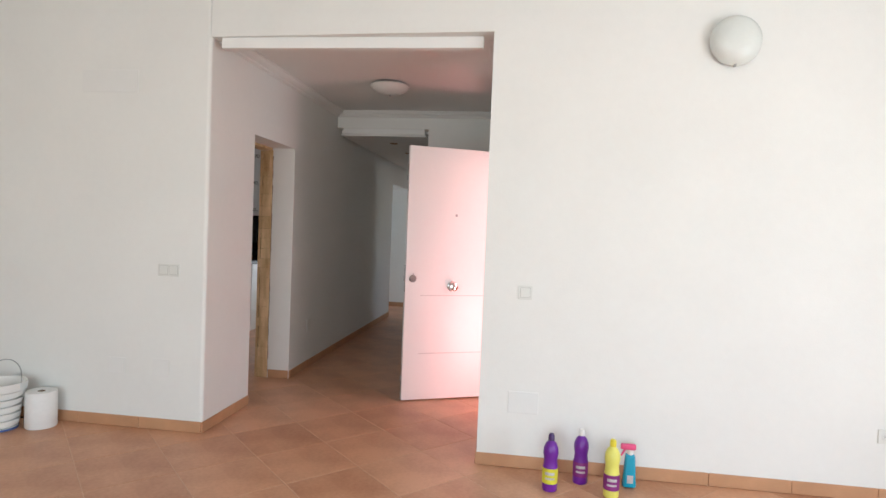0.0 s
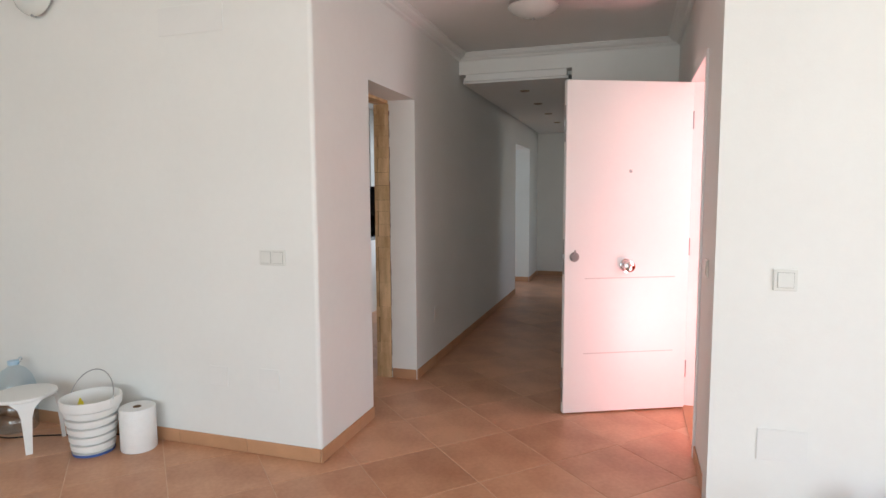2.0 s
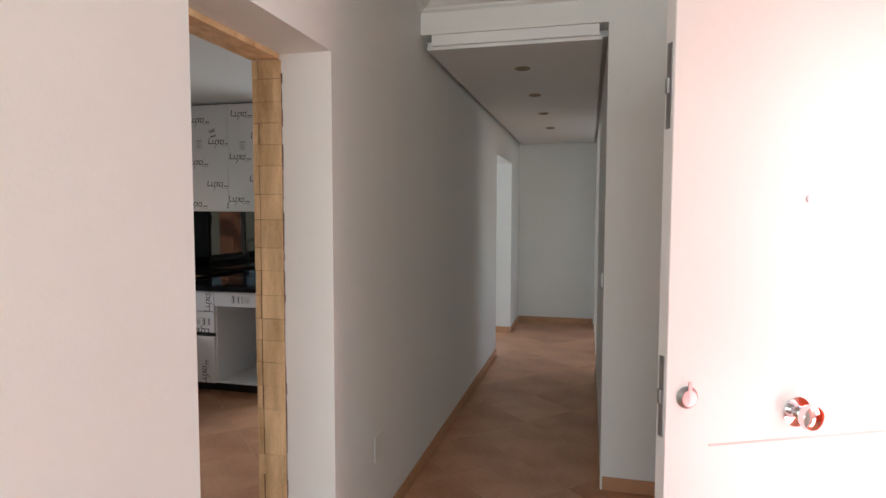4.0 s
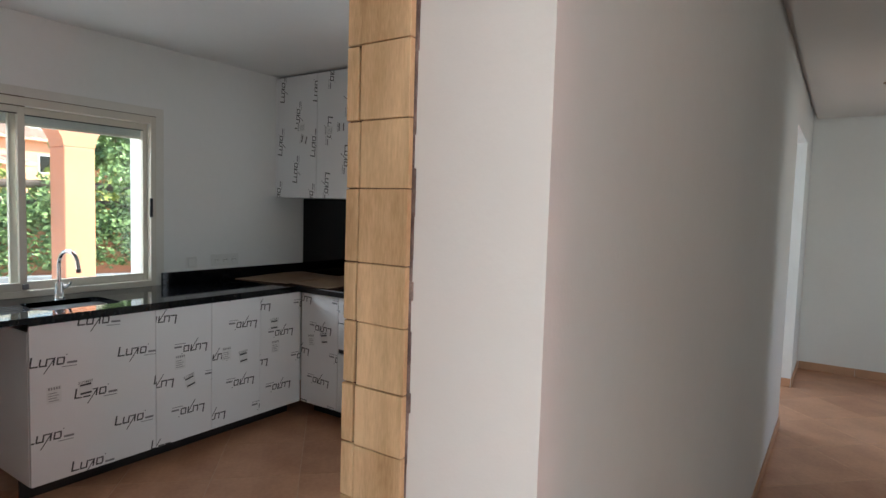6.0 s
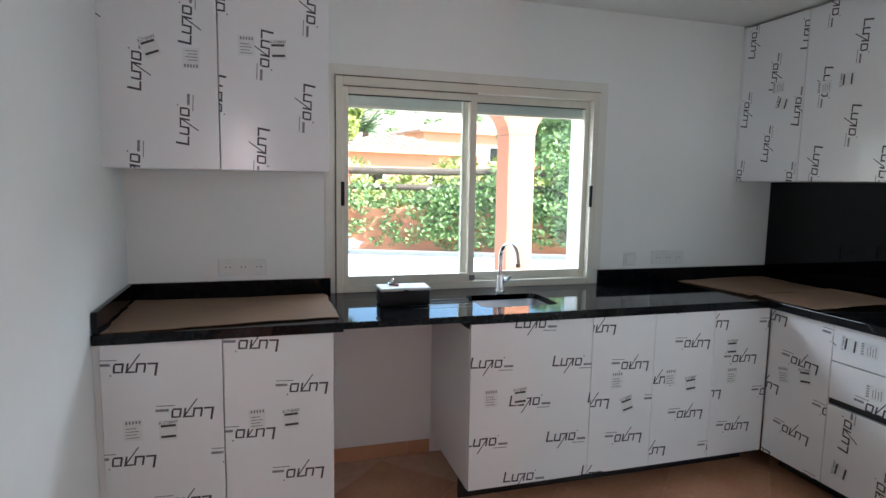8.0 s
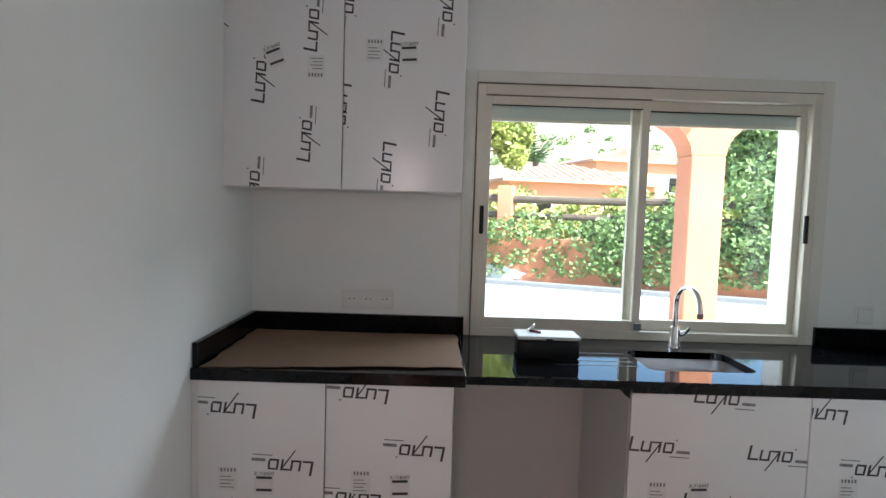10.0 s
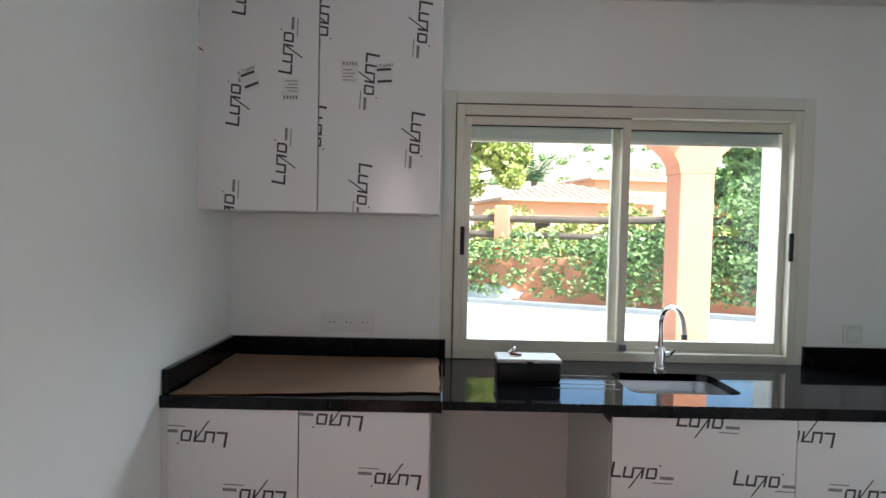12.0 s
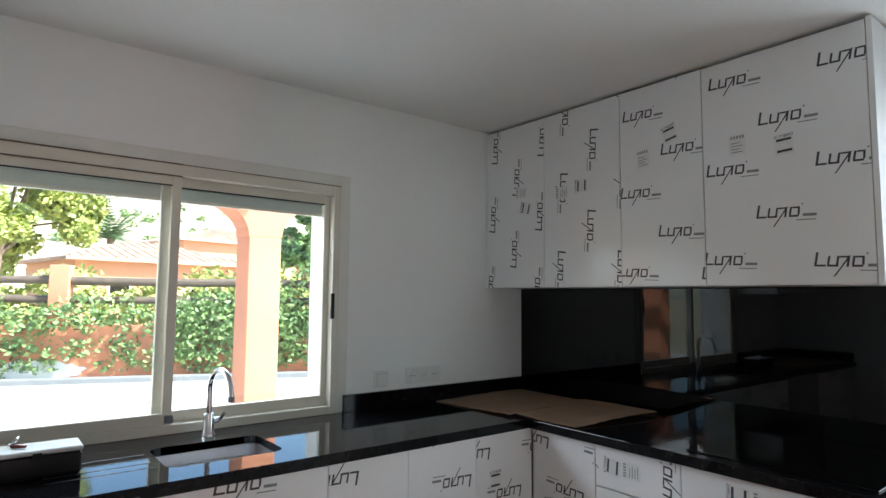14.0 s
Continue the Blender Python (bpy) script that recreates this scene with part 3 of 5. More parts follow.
def film_marks(panel, w, h, deg, phase=(0.0, 0.0), stickers=(), pitch=0.178, step=0.396):
    """The lattice of marks printed along the film, in the direction deg, and a few pasted stickers."""
    vertical = deg in (90, -90)
    across, along = (w, h) if vertical else (h, w)
    sign = {0: (1, 1), 180: (-1, -1), 90: (-1, 1), -90: (1, -1)}[deg]
    k = -2
    while k * pitch < across + 0.4:
        j = -2
        while j * step < along + 0.6:
            a = k * pitch + phase[0]
            b = j * step + (k % 2) * step * 0.5 + phase[1]
            u, v = (a, b) if vertical else (b, a)
            # the film is laid a little askew
            u, v = u + 0.05 * (v - h / 2), v - 0.05 * (u - w / 2)
            ink = flat(turned(STROKES, u, v, deg - 2.5), w, h)
            if ink.faces:
                m = part("printed_mark", ink, PRINT, panel)
                m.matrix_local = PANEL_FACE
                m["kind"] = "stuff"
                thin = flat(turned(THIN, u, v, deg - 2.5), w, h)
                if thin.faces:
                    part("small_print", thin, PRINTGREY, panel).matrix_local = PANEL_FACE
                else:
                    thin.free()
            else:
                ink.free()
            j += 1
        k += 1
    for u, v, ang, kind in stickers:
        s = part("sticker", flat(turned([[(-0.032, -0.04), (0.032, -0.04), (0.032, 0.04), (-0.032, 0.04)]], u, v, ang), w, h, 0.0010), STICKER, panel)
        s.matrix_local = PANEL_FACE
        if kind == "bars":
            bars = [[(-0.026, 0.012), (0.026, 0.012), (0.026, 0.021), (-0.026, 0.021)], [(-0.026, -0.030), (0.026, -0.030), (0.026, -0.021), (-0.026, -0.021)]]
            for bar in bars:
                part("barcode", flat(turned([bar], u, v, ang), w, h, 0.0015), PRINT, panel).matrix_local = PANEL_FACE
            cu = bpy.data.curves.new("code", "FONT")
            cu.body, cu.size, cu.align_x = "X-718497", 0.017, "CENTER"
            tmp = bpy.data.objects.new("code", cu)
            scene.collection.objects.link(tmp)
            me = bpy.data.meshes.new_from_object(tmp.evaluated_get(bpy.context.evaluated_depsgraph_get()))
            bpy.data.objects.remove(tmp)
            me.materials.append(PRINT)
            t = new("code_text", me)
            t.parent = panel
            t.matrix_local = PANEL_FACE @ pose(u, -0.0016, v, 0, 0, 0) @ pose(0, 0, 0, 0, -ang, 0) @ pose(0, 0, 0.024, 90, 0, 0)
        else:
            bars = [[(-0.024 + 0.011 * i, 0.024), (-0.018 + 0.011 * i, 0.024), (-0.018 + 0.011 * i, 0.036), (-0.024 + 0.011 * i, 0.036)] for i in range(5)]
            bars += [[(-0.024, -0.03 + 0.012 * i), (0.02 - 0.008 * (i % 2), -0.03 + 0.012 * i), (0.02 - 0.008 * (i % 2), -0.027 + 0.012 * i), (-0.024, -0.027 + 0.012 * i)] for i in range(4)]
            part("small_print", flat(turned(bars, u, v, ang), w, h, 0.0015), PRINTGREY, panel).matrix_local = PANEL_FACE


PANEL_FACE = pose(0, 0, 0)


def panel(name, parent, x, z, w, h, deg, phase=(0, 0), stickers=(), label="", y=-0.019):
    """A film-covered front of a unit; its outer face looks along the unit's -y."""
    p = part(name, box(0.0015, 0.0, 0.0015, w - 0.0015, 0.019, h - 0.0015, 0.0012, 1), FILM, parent, label)
    p.matrix_local = pose(x, y, z)
    film_marks(p, w, h, deg, phase, stickers)
    return p


def carcass(parent, w, d, z0, z1, open_front=False, back=True):
    """A melamine box of boards, its front at y = 0 and its back at y = d."""
    t = 0.016
    part("side", box(0, 0, z0, t, d, z1, 0.0008, 1), CARCASS, parent)
    part("side", box(w - t, 0, z0, w, d, z1, 0.0008, 1), CARCASS, parent)
    part("bottom", box(t, 0.001, z0, w - t, d, z0 + t), CARCASS, parent)
    part("top", box(t, 0.001, z1 - t, w - t, d, z1), CARCASS, parent)
    if back:
        part("back", box(t, d - 0.006, z0 + t, w - t, d - 0.001, z1 - t), CARCASS, parent)


def unit(name, place, rz, label, group):
    return thing(name, place, label, "cabinet", group, rz)


LOW = "film-wrapped kitchen base units"
UP = "film-wrapped kitchen wall units"
Z0, Z1 = 0.10, 0.86
D = 0.60
XF = -2.745          # carcass front of the window run; doors stand 19 mm proud
# window run: local x runs along +y of the room, fronts look to +x
bank_a = unit("base_cabinet", (XF, 0.494, 0), 90, "white two-door base cabinet in printed protective film", LOW)
carcass(bank_a, 0.838, D, Z0, Z1)
panel("door", bank_a, 0.0, Z0, 0.418, Z1 - Z0, 180, (0.148, 0.377), ((0.10, 0.43, 0, "code"), (0.22, 0.42, 0, "bars")))
panel("door", bank_a, 0.419, Z0, 0.419, Z1 - Z0, 180, (0.21, 0.387), ((0.12, 0.43, 0, "code"), (0.25, 0.42, 2, "bars")))
part("plinth", box(0, 0.11, 0.001, 0.838, 0.126, 0.099), PLINTH, bank_a)
part("filler", box(-0.022, -0.012, 0.001, -0.001, 0.30, Z1), CARCASS, bank_a)

specs = [("base_cabinet", 1.916, 2.512, 0, (0.014, 0.187), ((0.10, 0.42, 0, "code"), (0.24, 0.42, 2, "bars"))),
         ("base_cabinet", 2.512, 2.851, 180, (0.183, 0.303), ((0.14, 0.45, 0, "code"), (0.20, 0.33, 15, "bars"))),
         ("base_cabinet", 2.851, 3.197, 180, (0.088, 0.11), ((0.10, 0.44, 0, "code"), (0.22, 0.40, 5, "bars"))),
         ("base_cabinet", 3.197, 3.535, 180, (0.168, 0.262), ((0.11, 0.57, 0, "bars"), (0.12, 0.42, 0, "code")))]
for nm, ya, yb, deg, ph, st in specs:
    c = unit(nm, (XF, ya, 0), 90, "white base cabinet under the sink worktop, in printed film" if ya < 2 else "narrow white base cabinet in printed protective film", LOW)
    carcass(c, yb - ya, D, Z0, Z1 if ya > 2 else Z1 - 0.03, back=True)
    panel("door", c, 0, Z0, yb - ya, Z1 - Z0, deg, ph, st)
    part("plinth", box(0, 0.11, 0.001, yb - ya, 0.126, 0.099), PLINTH, c)
# hob run: local x runs along +x of the room, fronts look to -y
YF = 3.556
c1 = unit("base_cabinet", (-2.722, YF, 0), 0, "white corner base cabinet in printed protective film", LOW)
carcass(c1, 0.344, 0.56, Z0, Z1)
panel("door", c1, 0, Z0, 0.344, Z1 - Z0, 180, (0.014, 0.08), ((0.10, 0.44, 10, "code"), (0.22, 0.47, 10, "bars")))
part("plinth", box(0, 0.11, 0.001, 0.344, 0.126, 0.099), PLINTH, c1)
c2 = unit("drawer_cabinet", (-2.378, YF, 0), 0, "white drawer cabinet with a dark grip gap, in printed film", LOW)
carcass(c2, 0.374, 0.56, Z0, Z1)
panel("drawer_front", c2, 0, 0.69, 0.374, 0.17, 90, (0.34, 0.0), ((0.08, 0.09, 85, "bars"), (0.17, 0.09, 90, "code")))
panel("drawer_front", c2, 0, 0.515, 0.374, 0.172, 180, (0.04, 0.33), ((0.30, 0.09, 90, "bars"), (0.21, 0.09, 90, "code")))
part("grip_gap", box(0.001, -0.010, 0.488, 0.373, -0.001, 0.513), PLINTH, c2)
panel("drawer_front", c2, 0, Z0, 0.374, 0.386, 90, (0.12, 0.19), ((0.09, 0.10, 80, "bars"),))
part("plinth", box(0, 0.11, 0.001, 0.374, 0.126, 0.099), PLINTH, c2)
c3 = unit("oven_cabinet", (-2.004, YF, 0), 0, "white oven cabinet with an empty open niche", LOW)
carcass(c3, 0.60, 0.56, Z0, Z1, back=False)
panel("front_strip", c3, 0, 0.735, 0.60, 0.125, 90, (0.9, 0.0), ((0.20, 0.06, 88, "bars"), (0.29, 0.06, 92, "code")))
part("plinth", box(0, 0.11, 0.001, 0.60, 0.126, 0.099), PLINTH, c3)
part("end_panel", box(0.602, -0.019, 0.001, 0.620, 0.56, Z1, 0.001, 1), CARCASS, c3)
part("pipe", tube([(0.30, 0.545, 0.16), (0.34, 0.53, 0.24), (0.42, 0.53, 0.30), (0.50, 0.54, 0.22), (0.52, 0.545, 0.14)], 0.008), BLACKPLASTIC, c3, "loose black cable", True)

# wall units
ul = unit("wall_cabinet", (-3.024, 0.468, 1.50), 90, "white two-door wall cabinet in printed protective film", UP)
carcass(ul, 0.878, 0.325, 0.0, 0.90)
panel("door", ul, 0.0, 0.0, 0.435, 0.90, 90, (0.158, 0.299), ((0.185, 0.475, 22, "bars"), (0.335, 0.44, 180, "code")), y=-0.019)
panel("door", ul, 0.436, 0.0, 0.442, 0.90, -90, (0.162, 0.177), ((0.11, 0.505, 0, "code"), (0.235, 0.50, 4, "bars")), y=-0.019)
for i, (xa, xb, deg, ph, st) in enumerate([(-3.335, -2.90, 90, (0.070, 0.308), ((0.30, 0.43, 75, "bars"), (0.27, 0.52, 90, "code"))), (-2.90, -2.433, -90, (0.105, 0.18), ((0.24, 0.50, 88, "bars"), (0.12, 0.48, 90, "code"))),
                                          (-2.433, -2.037, 0, (0.215, 0.20), ((0.25, 0.66, 14, "bars"), (0.12, 0.57, 5, "code"))), (-2.037, -1.46, 0, (0.07, 0.014), ((0.14, 0.55, 0, "code"), (0.31, 0.52, 3, "bars")))]):
    c = unit("wall_cabinet", (xa, 3.84, 1.50), 0, "white wall cabinet beside the window wall, printed film" if i == 0 else "white wall cabinet above the splashback, printed film", UP)
    carcass(c, xb - xa, 0.28, 0.0, 0.90)
    panel("door", c, 0, 0, xb - xa, 0.90, deg, ph, st)
    if i == 0:
        part("filler", box(-0.013, -0.019, 0, -0.001, 0.0, 0.90), CARCASS, c)
    if i == 3:
        part("end_panel", box(xb - xa + 0.001, -0.019, 0, xb - xa + 0.019, 0.28, 0.905, 0.001, 1), CARCASS, c)
        part("vent_slot", box(0.24, 0.02, -0.004, 0.36, 0.05, -0.0005, 0.001, 1), GREYPLASTIC, c)

# ---------------------------------------------------------------- worktops
wl = thing("worktop", (-3.04, 0.93, 0.86), "polished black granite worktop with upstand, covered by cardboard", "worktop")
part("slab", box(-0.308, -0.458, 0.0005, 0.325, 0.440, 0.04, 0.003), GRANITE, wl)
part("upstand", box(-0.308, -0.458, 0.0405, -0.288, 0.453, 0.12, 0.0015, 1), GRANITE, wl)
part("upstand", box(-0.287, -0.458, 0.0405, 0.307, -0.438, 0.12, 0.0015, 1), GRANITE, wl)

wr = thing("worktop", (-3.04, 2.4, 0.86), "polished black granite worktop with undermounted sink and drainer grooves", "worktop")
SX0, SX1, SY0, SY1 = -3.145, -2.855, 2.02, 2.41


for x0, x1, y0, y1 in ((-3.348, SX0, 1.371, 3.50), (SX0, SX1, 1.371, SY0), (SX0, SX1, SY1, 3.50), (SX1, -2.715, 1.371, 3.50)):
    part("slab", box(x0 + 3.04, y0 - 2.4, 0.012, x1 + 3.04, y1 - 2.4, 0.04), GRANITE, wr)
part("apron", box(-0.01 + 0.315, 1.915 - 2.4, 0.0005, 0.325, 3.50 - 2.4, 0.0115), GRANITE, wr)
part("slab", box(-0.308, 3.502 - 2.4, 0.0005, -1.385 + 3.04, 4.122 - 2.4, 0.04, 0.003), GRANITE, wr)
part("upstand", box(-0.308, 2.901 - 2.4, 0.0405, -0.288, 4.105 - 2.4, 0.12, 0.0015, 1), GRANITE, wr)
for gx in (-3.08, -3.02, -2.96, -2.90):
    part("drain_groove", box(gx + 3.04 - 0.005, 1.70 - 2.4, 0.0398, gx + 3.04 + 0.005, 1.995 - 2.4, 0.0404), mat("dull groove", (0.004, 0.004, 0.004), 0.6), wr)
sp = structure("splashback", box(-3.348, 4.110, 0.901, -1.40, 4.125, 1.499), BLACKGLASS, "black glass splashback behind the hob", "splashback")


def sink():
    s = thing("sink", ((SX0 + SX1) / 2, (SY0 + SY1) / 2, 0.86), "rectangular stainless steel undermount sink", "sink")
    hx, hy = (SX1 - SX0) / 2, (SY1 - SY0) / 2
    bm = bmesh.new()
    prof = [(0.012, 0.010), (0.0, 0.010), (-0.003, -0.02), (-0.008, -0.13), (-0.03, -0.155), (-0.06, -0.158)]
    rings = []
    for o, z in prof:
        ring = []
        for cx, cy, a0 in ((1, 1, 0), (-1, 1, 90), (-1, -1, 180), (1, -1, 270)):
            r = 0.045
            for k in range(6):
                a = radians(a0 + 18 * k)
                ring.append(bm.verts.new((cx * (hx + o - r) + r * math.cos(a), cy * (hy + o - r) + r * math.sin(a), z)))
        rings.append(ring)
    n = len(rings[0])
    for a, b in zip(rings, rings[1:]):
        for i in range(n):
            bm.faces.new((a[i], a[(i + 1) % n], b[(i + 1) % n], b[i]))
    bm.faces.new(rings[-1])
    part("basin", bm, mat("satin sink steel", (0.52, 0.52, 0.53), 0.32, 1.0, vary=0.1, scale=14), s, "", True)
    # the cut edge of the stone, with rounded corners
    bm = bmesh.new()
    outer, inner, low = [], [], []
    for cx, cy, a0 in ((1, 1, 0), (-1, 1, 90), (-1, -1, 180), (1, -1, 270)):
        for k in range(6):
            a = radians(a0 + 18 * k)
            inner.append((cx * (hx - 0.045) + 0.045 * math.cos(a), cy * (hy - 0.045) + 0.045 * math.sin(a)))
            outer.append((cx * (hx + 0.0005), cy * (hy + 0.0005)))
    vi = [bm.verts.new((x, y, 0.0398)) for x, y in inner]
    vl = [bm.verts.new((x, y, 0.0125)) for x, y in inner]
    vo = [bm.verts.new((x, y, 0.0398)) for x, y in outer]
    for i in range(n):
        j = (i + 1) % n
        bm.faces.new((vi[i], vi[j], vl[j], vl[i]))
        if (Vector(outer[i]) - Vector(outer[j])).length < 1e-6:
            bm.faces.new((vo[i], vi[i], vi[j]))
        else:
            bm.faces.new((vo[i], vo[j], vi[j], vi[i]))
    part("rim", bm, GRANITE, s)
    part("drain", lathe([(0, -0.154), (0.02, -0.154), (0.038, -0.152), (0.042, -0.1565), (0.0, -0.1575)], 24), CHROME, s)
    part("overflow", lathe([(0, 0), (0.014, 0), (0.012, 0.004), (0, 0.003)], 16), CHROME, s).matrix_local = pose(-hx + 0.008, 0.0, -0.045, 0, 90, 0)
    return s


sink()


def tap():
    t = thing("tap", (-3.235, 2.255, 0.90), "tall chrome kitchen mixer tap with arched spout", "tap")
    part("body", lathe([(0, 0), (0.027, 0), (0.027, 0.006), (0.022, 0.012), (0.021, 0.075), (0.019, 0.085), (0, 0.086)], 24), CHROME, t, "", True)
    pts = [(0, 0, 0.08), (0.0, 0, 0.16)]
    for k in range(9):
        a = radians(180 - 20 * k)
        pts.append((0.075 + 0.075 * math.cos(a), 0, 0.19 + 0.068 * math.sin(a)))
    pts.append((0.156, 0, 0.165))
    spout = part("spout", tube(pts, 0.0105, 14), CHROME, t, "", True)
    spout.matrix_local = pose(0, 0, 0, 0, 0, 12)
    part("nozzle", lathe([(0.012, 0), (0.0125, 0.02), (0.0, 0.02)], 14), GREYPLASTIC, t).matrix_local = pose(0.1525, 0.032, 0.146)
    part("lever", tube([(0, 0.018, 0.055), (0.0, 0.035, 0.058), (0.008, 0.044, 0.066), (0.03, 0.048, 0.085)], [0.012, 0.011, 0.008, 0.006], 10), CHROME, t, "", True)
    return t


tap()


def toolbox():
    b = thing("tool_case", (-3.03, 1.685, 0.90), "small black case with a pale lid resting on the worktop", "case")
    part("base", box(-0.062, -0.115, 0.0005, 0.062, 0.115, 0.068, 0.010, 3), BLACKPLASTIC, b, "", True)
    part("lid", box(-0.064, -0.118, 0.0685, 0.064, 0.118, 0.084, 0.007, 3), mat("pale grey lid", (0.62, 0.62, 0.60), 0.35, vary=0.06), b, "pale grey lid", True)
    part("catch", box(0.063, -0.012, 0.052, 0.069, 0.012, 0.076, 0.002), BLACKPLASTIC, b)
    return b


toolbox()
pl = thing("padlock_key", (-3.05, 1.63, 0.9845), "small metal key fitting lying on the case", "key")
part("bow", tube([(0.012 * math.cos(a / 8 * 2 * math.pi), 0.012 * math.sin(a / 8 * 2 * math.pi), 0.016 + 0.012 * math.sin(a / 8 * 2 * math.pi)) for a in range(9)], 0.0035, 8), CHROME, pl, "", True)
part("shaft", tube([(0.008, -0.006, 0.005), (0.04, 0.028, 0.006)], 0.005, 8), mat("dark red metal", (0.2, 0.05, 0.04), 0.4, 0.6), pl, "", True)


def card(name, corners, z, label, lift=0.006, seed=1, nx=18, ny=10):
    """A sheet of cardboard with torn, slightly lifted edges, between four plan corners."""
    rng = random.Random(seed)
    a, b, c, d = [Vector(p) for p in corners]
    top, low = {}, {}
    bm = bmesh.new()
    for i in range(nx + 1):
        for j in range(ny + 1):
            u, v = i / nx, j / ny
            p = (a * (1 - u) + b * u) * (1 - v) + (d * (1 - u) + c * u) * v
            edge = min(u, 1 - u, v, 1 - v)
            if edge < 1e-6:
                p = p + Vector((rng.uniform(-0.006, 0.006), rng.uniform(-0.006, 0.006)))
            h = 0.001 + lift * (0.5 + 0.5 * math.sin(4.3 * u + 2 * v + seed)) * (1.0 if edge < 0.12 else 0.35)
            top[i, j] = bm.verts.new((p.x, p.y, z + h + 0.003))
            low[i, j] = bm.verts.new((p.x, p.y, z + h))
    for i in range(nx):
        for j in range(ny):
            bm.faces.new((top[i, j], top[i + 1, j], top[i + 1, j + 1], top[i, j + 1]))
            bm.faces.new((low[i, j + 1], low[i + 1, j + 1], low[i + 1, j], low[i, j]))
    for i in range(nx):
        for j in (0, ny):
            bm.faces.new((top[i, j], low[i, j], low[i + 1, j], top[i + 1, j]))
    for j in range(ny):
        for i in (0, nx):
            bm.faces.new((top[i, j], top[i, j + 1], low[i, j + 1], low[i, j]))
    ob = part(name, bm, CARDBOARD, None, label, True)
    return tagged(ob, label, "cardboard")


card("cardboard_sheet", ((-3.322, 0.50), (-3.31, 1.352), (-2.80, 1.362), (-2.728, 0.505)), 0.90, "brown cardboard sheet protecting the black worktop", 0.004, 3)
card("cardboard_sheet", ((-3.31, 3.43), (-3.31, 4.08), (-2.86, 4.09), (-2.80, 3.47)), 0.90, "brown cardboard sheet in the worktop corner", 0.010, 5)
card("cardboard_sheet", ((-2.85, 3.50), (-2.845, 4.06), (-2.42, 4.07), (-2.46, 3.512)), 0.904, "torn brown cardboard piece beside the hob", 0.012, 9)
hob = thing("hob", (-1.705, 3.80, 0.90), "black glass ceramic hob set on the worktop", "hob")
part("glass_top", box(-0.29, -0.24, 0.0005, 0.29, 0.24, 0.006, 0.002), BLACKGLASS, hob)


# ---------------------------------------------------------------- switches, sockets, plates


def plate(name, place, rz, n, kind, label, w=0.082, h=0.082):
    """A wall plate of n modules; it looks along its own -y."""
    p = thing(name, place, label, "socket" if kind == "socket" else "switch", "", rz)
    tw = 0.071 * (n - 1) + w
    part("cover", box(-tw / 2, -0.009, -h / 2, tw / 2, -0.0005, h / 2, 0.003), SOCKETWHITE, p)
    for i in range(n):
        x = (i - (n - 1) / 2) * 0.071
        if kind == "socket":
            bm = lathe([(0.0225, 0), (0.0215, 0.0035), (0.0195, 0.0035), (0.019, 0.0008), (0, 0.0008)], 24)
            part("well", bm, SOCKETWHITE, p, "", True).matrix_local = pose(x, -0.0092, 0, 90, 0, 0)
            for s in (-1, 1):
                part("pin_hole", lathe([(0, 0), (0.0028, 0), (0.0028, 0.0008), (0, 0.0008)], 10), BLACKPLASTIC, p).matrix_local = pose(x + s * 0.0095, -0.0102, 0, 90, 0, 0)
            part("earth_clip", box(x - 0.002, -0.0125, 0.017, x + 0.002, -0.0095, 0.021), STEEL, p)
        else:
            # grey plate behind the rocker, coloured as the shade of its gap
            part("surround", box(x - 0.0295, -0.0098, -0.0305, x + 0.0295, -0.0091, 0.0305), mat("switch gap shade", (0.45, 0.45, 0.42), 0.6), p)
            bm = box(x - 0.0275, -0.0145, -0.0285, x + 0.0275, -0.0099, 0.0285, 0.002)
            for v in bm.verts:
                if v.co.z > 0.02 and v.co.y < -0.012:
                    v.co.y += 0.003
            part("rocker", bm, SOCKETWHITE, p)
    return p


plate("double_switch", (-0.257, 0.0, 1.08), 0, 2, "switch", "ivory double light switch on the white wall")
plate("double_switch", (2.094, -0.075, 1.066), 0, 1, "switch", "ivory rocker light switch beside the opening", 0.085, 0.085)
plate("double_switch", (1.87, 0.383, 1.05), -90, 1, "switch", "ivory light switch on the hall wall", 0.085, 0.085)
plate("wall_socket", (4.116, -0.075, 0.37), 0, 1, "socket", "ivory power socket low on the white wall")
plate("triple_socket", (-3.35, 0.972, 1.045), 90, 3, "socket", "white triple power socket above the worktop")
plate("triple_socket", (-3.35, 3.375, 1.042), 90, 3, "socket", "white triple power socket beside the window")
plate("light_switch", (-3.35, 3.115, 1.035), 90, 1, "switch", "white switch plate beside the window")
plate("light_switch", (1.01, 2.86, 1.12), -90, 1, "switch", "white switch on the corridor wall", 0.08, 0.08)


def cover(x0, z0, x1, z1, y, label):
    c = thing("cover_plate", ((x0 + x1) / 2, y, (z0 + z1) / 2), label, "cover plate")
    hw, hh = (x1 - x0) / 2, (z1 - z0) / 2
    part("plate", box(-hw, -0.006, -hh, hw, -0.0005, hh, 0.002), mat("painted plate", (0.79, 0.79, 0.765), 0.6, vary=0.02), c)


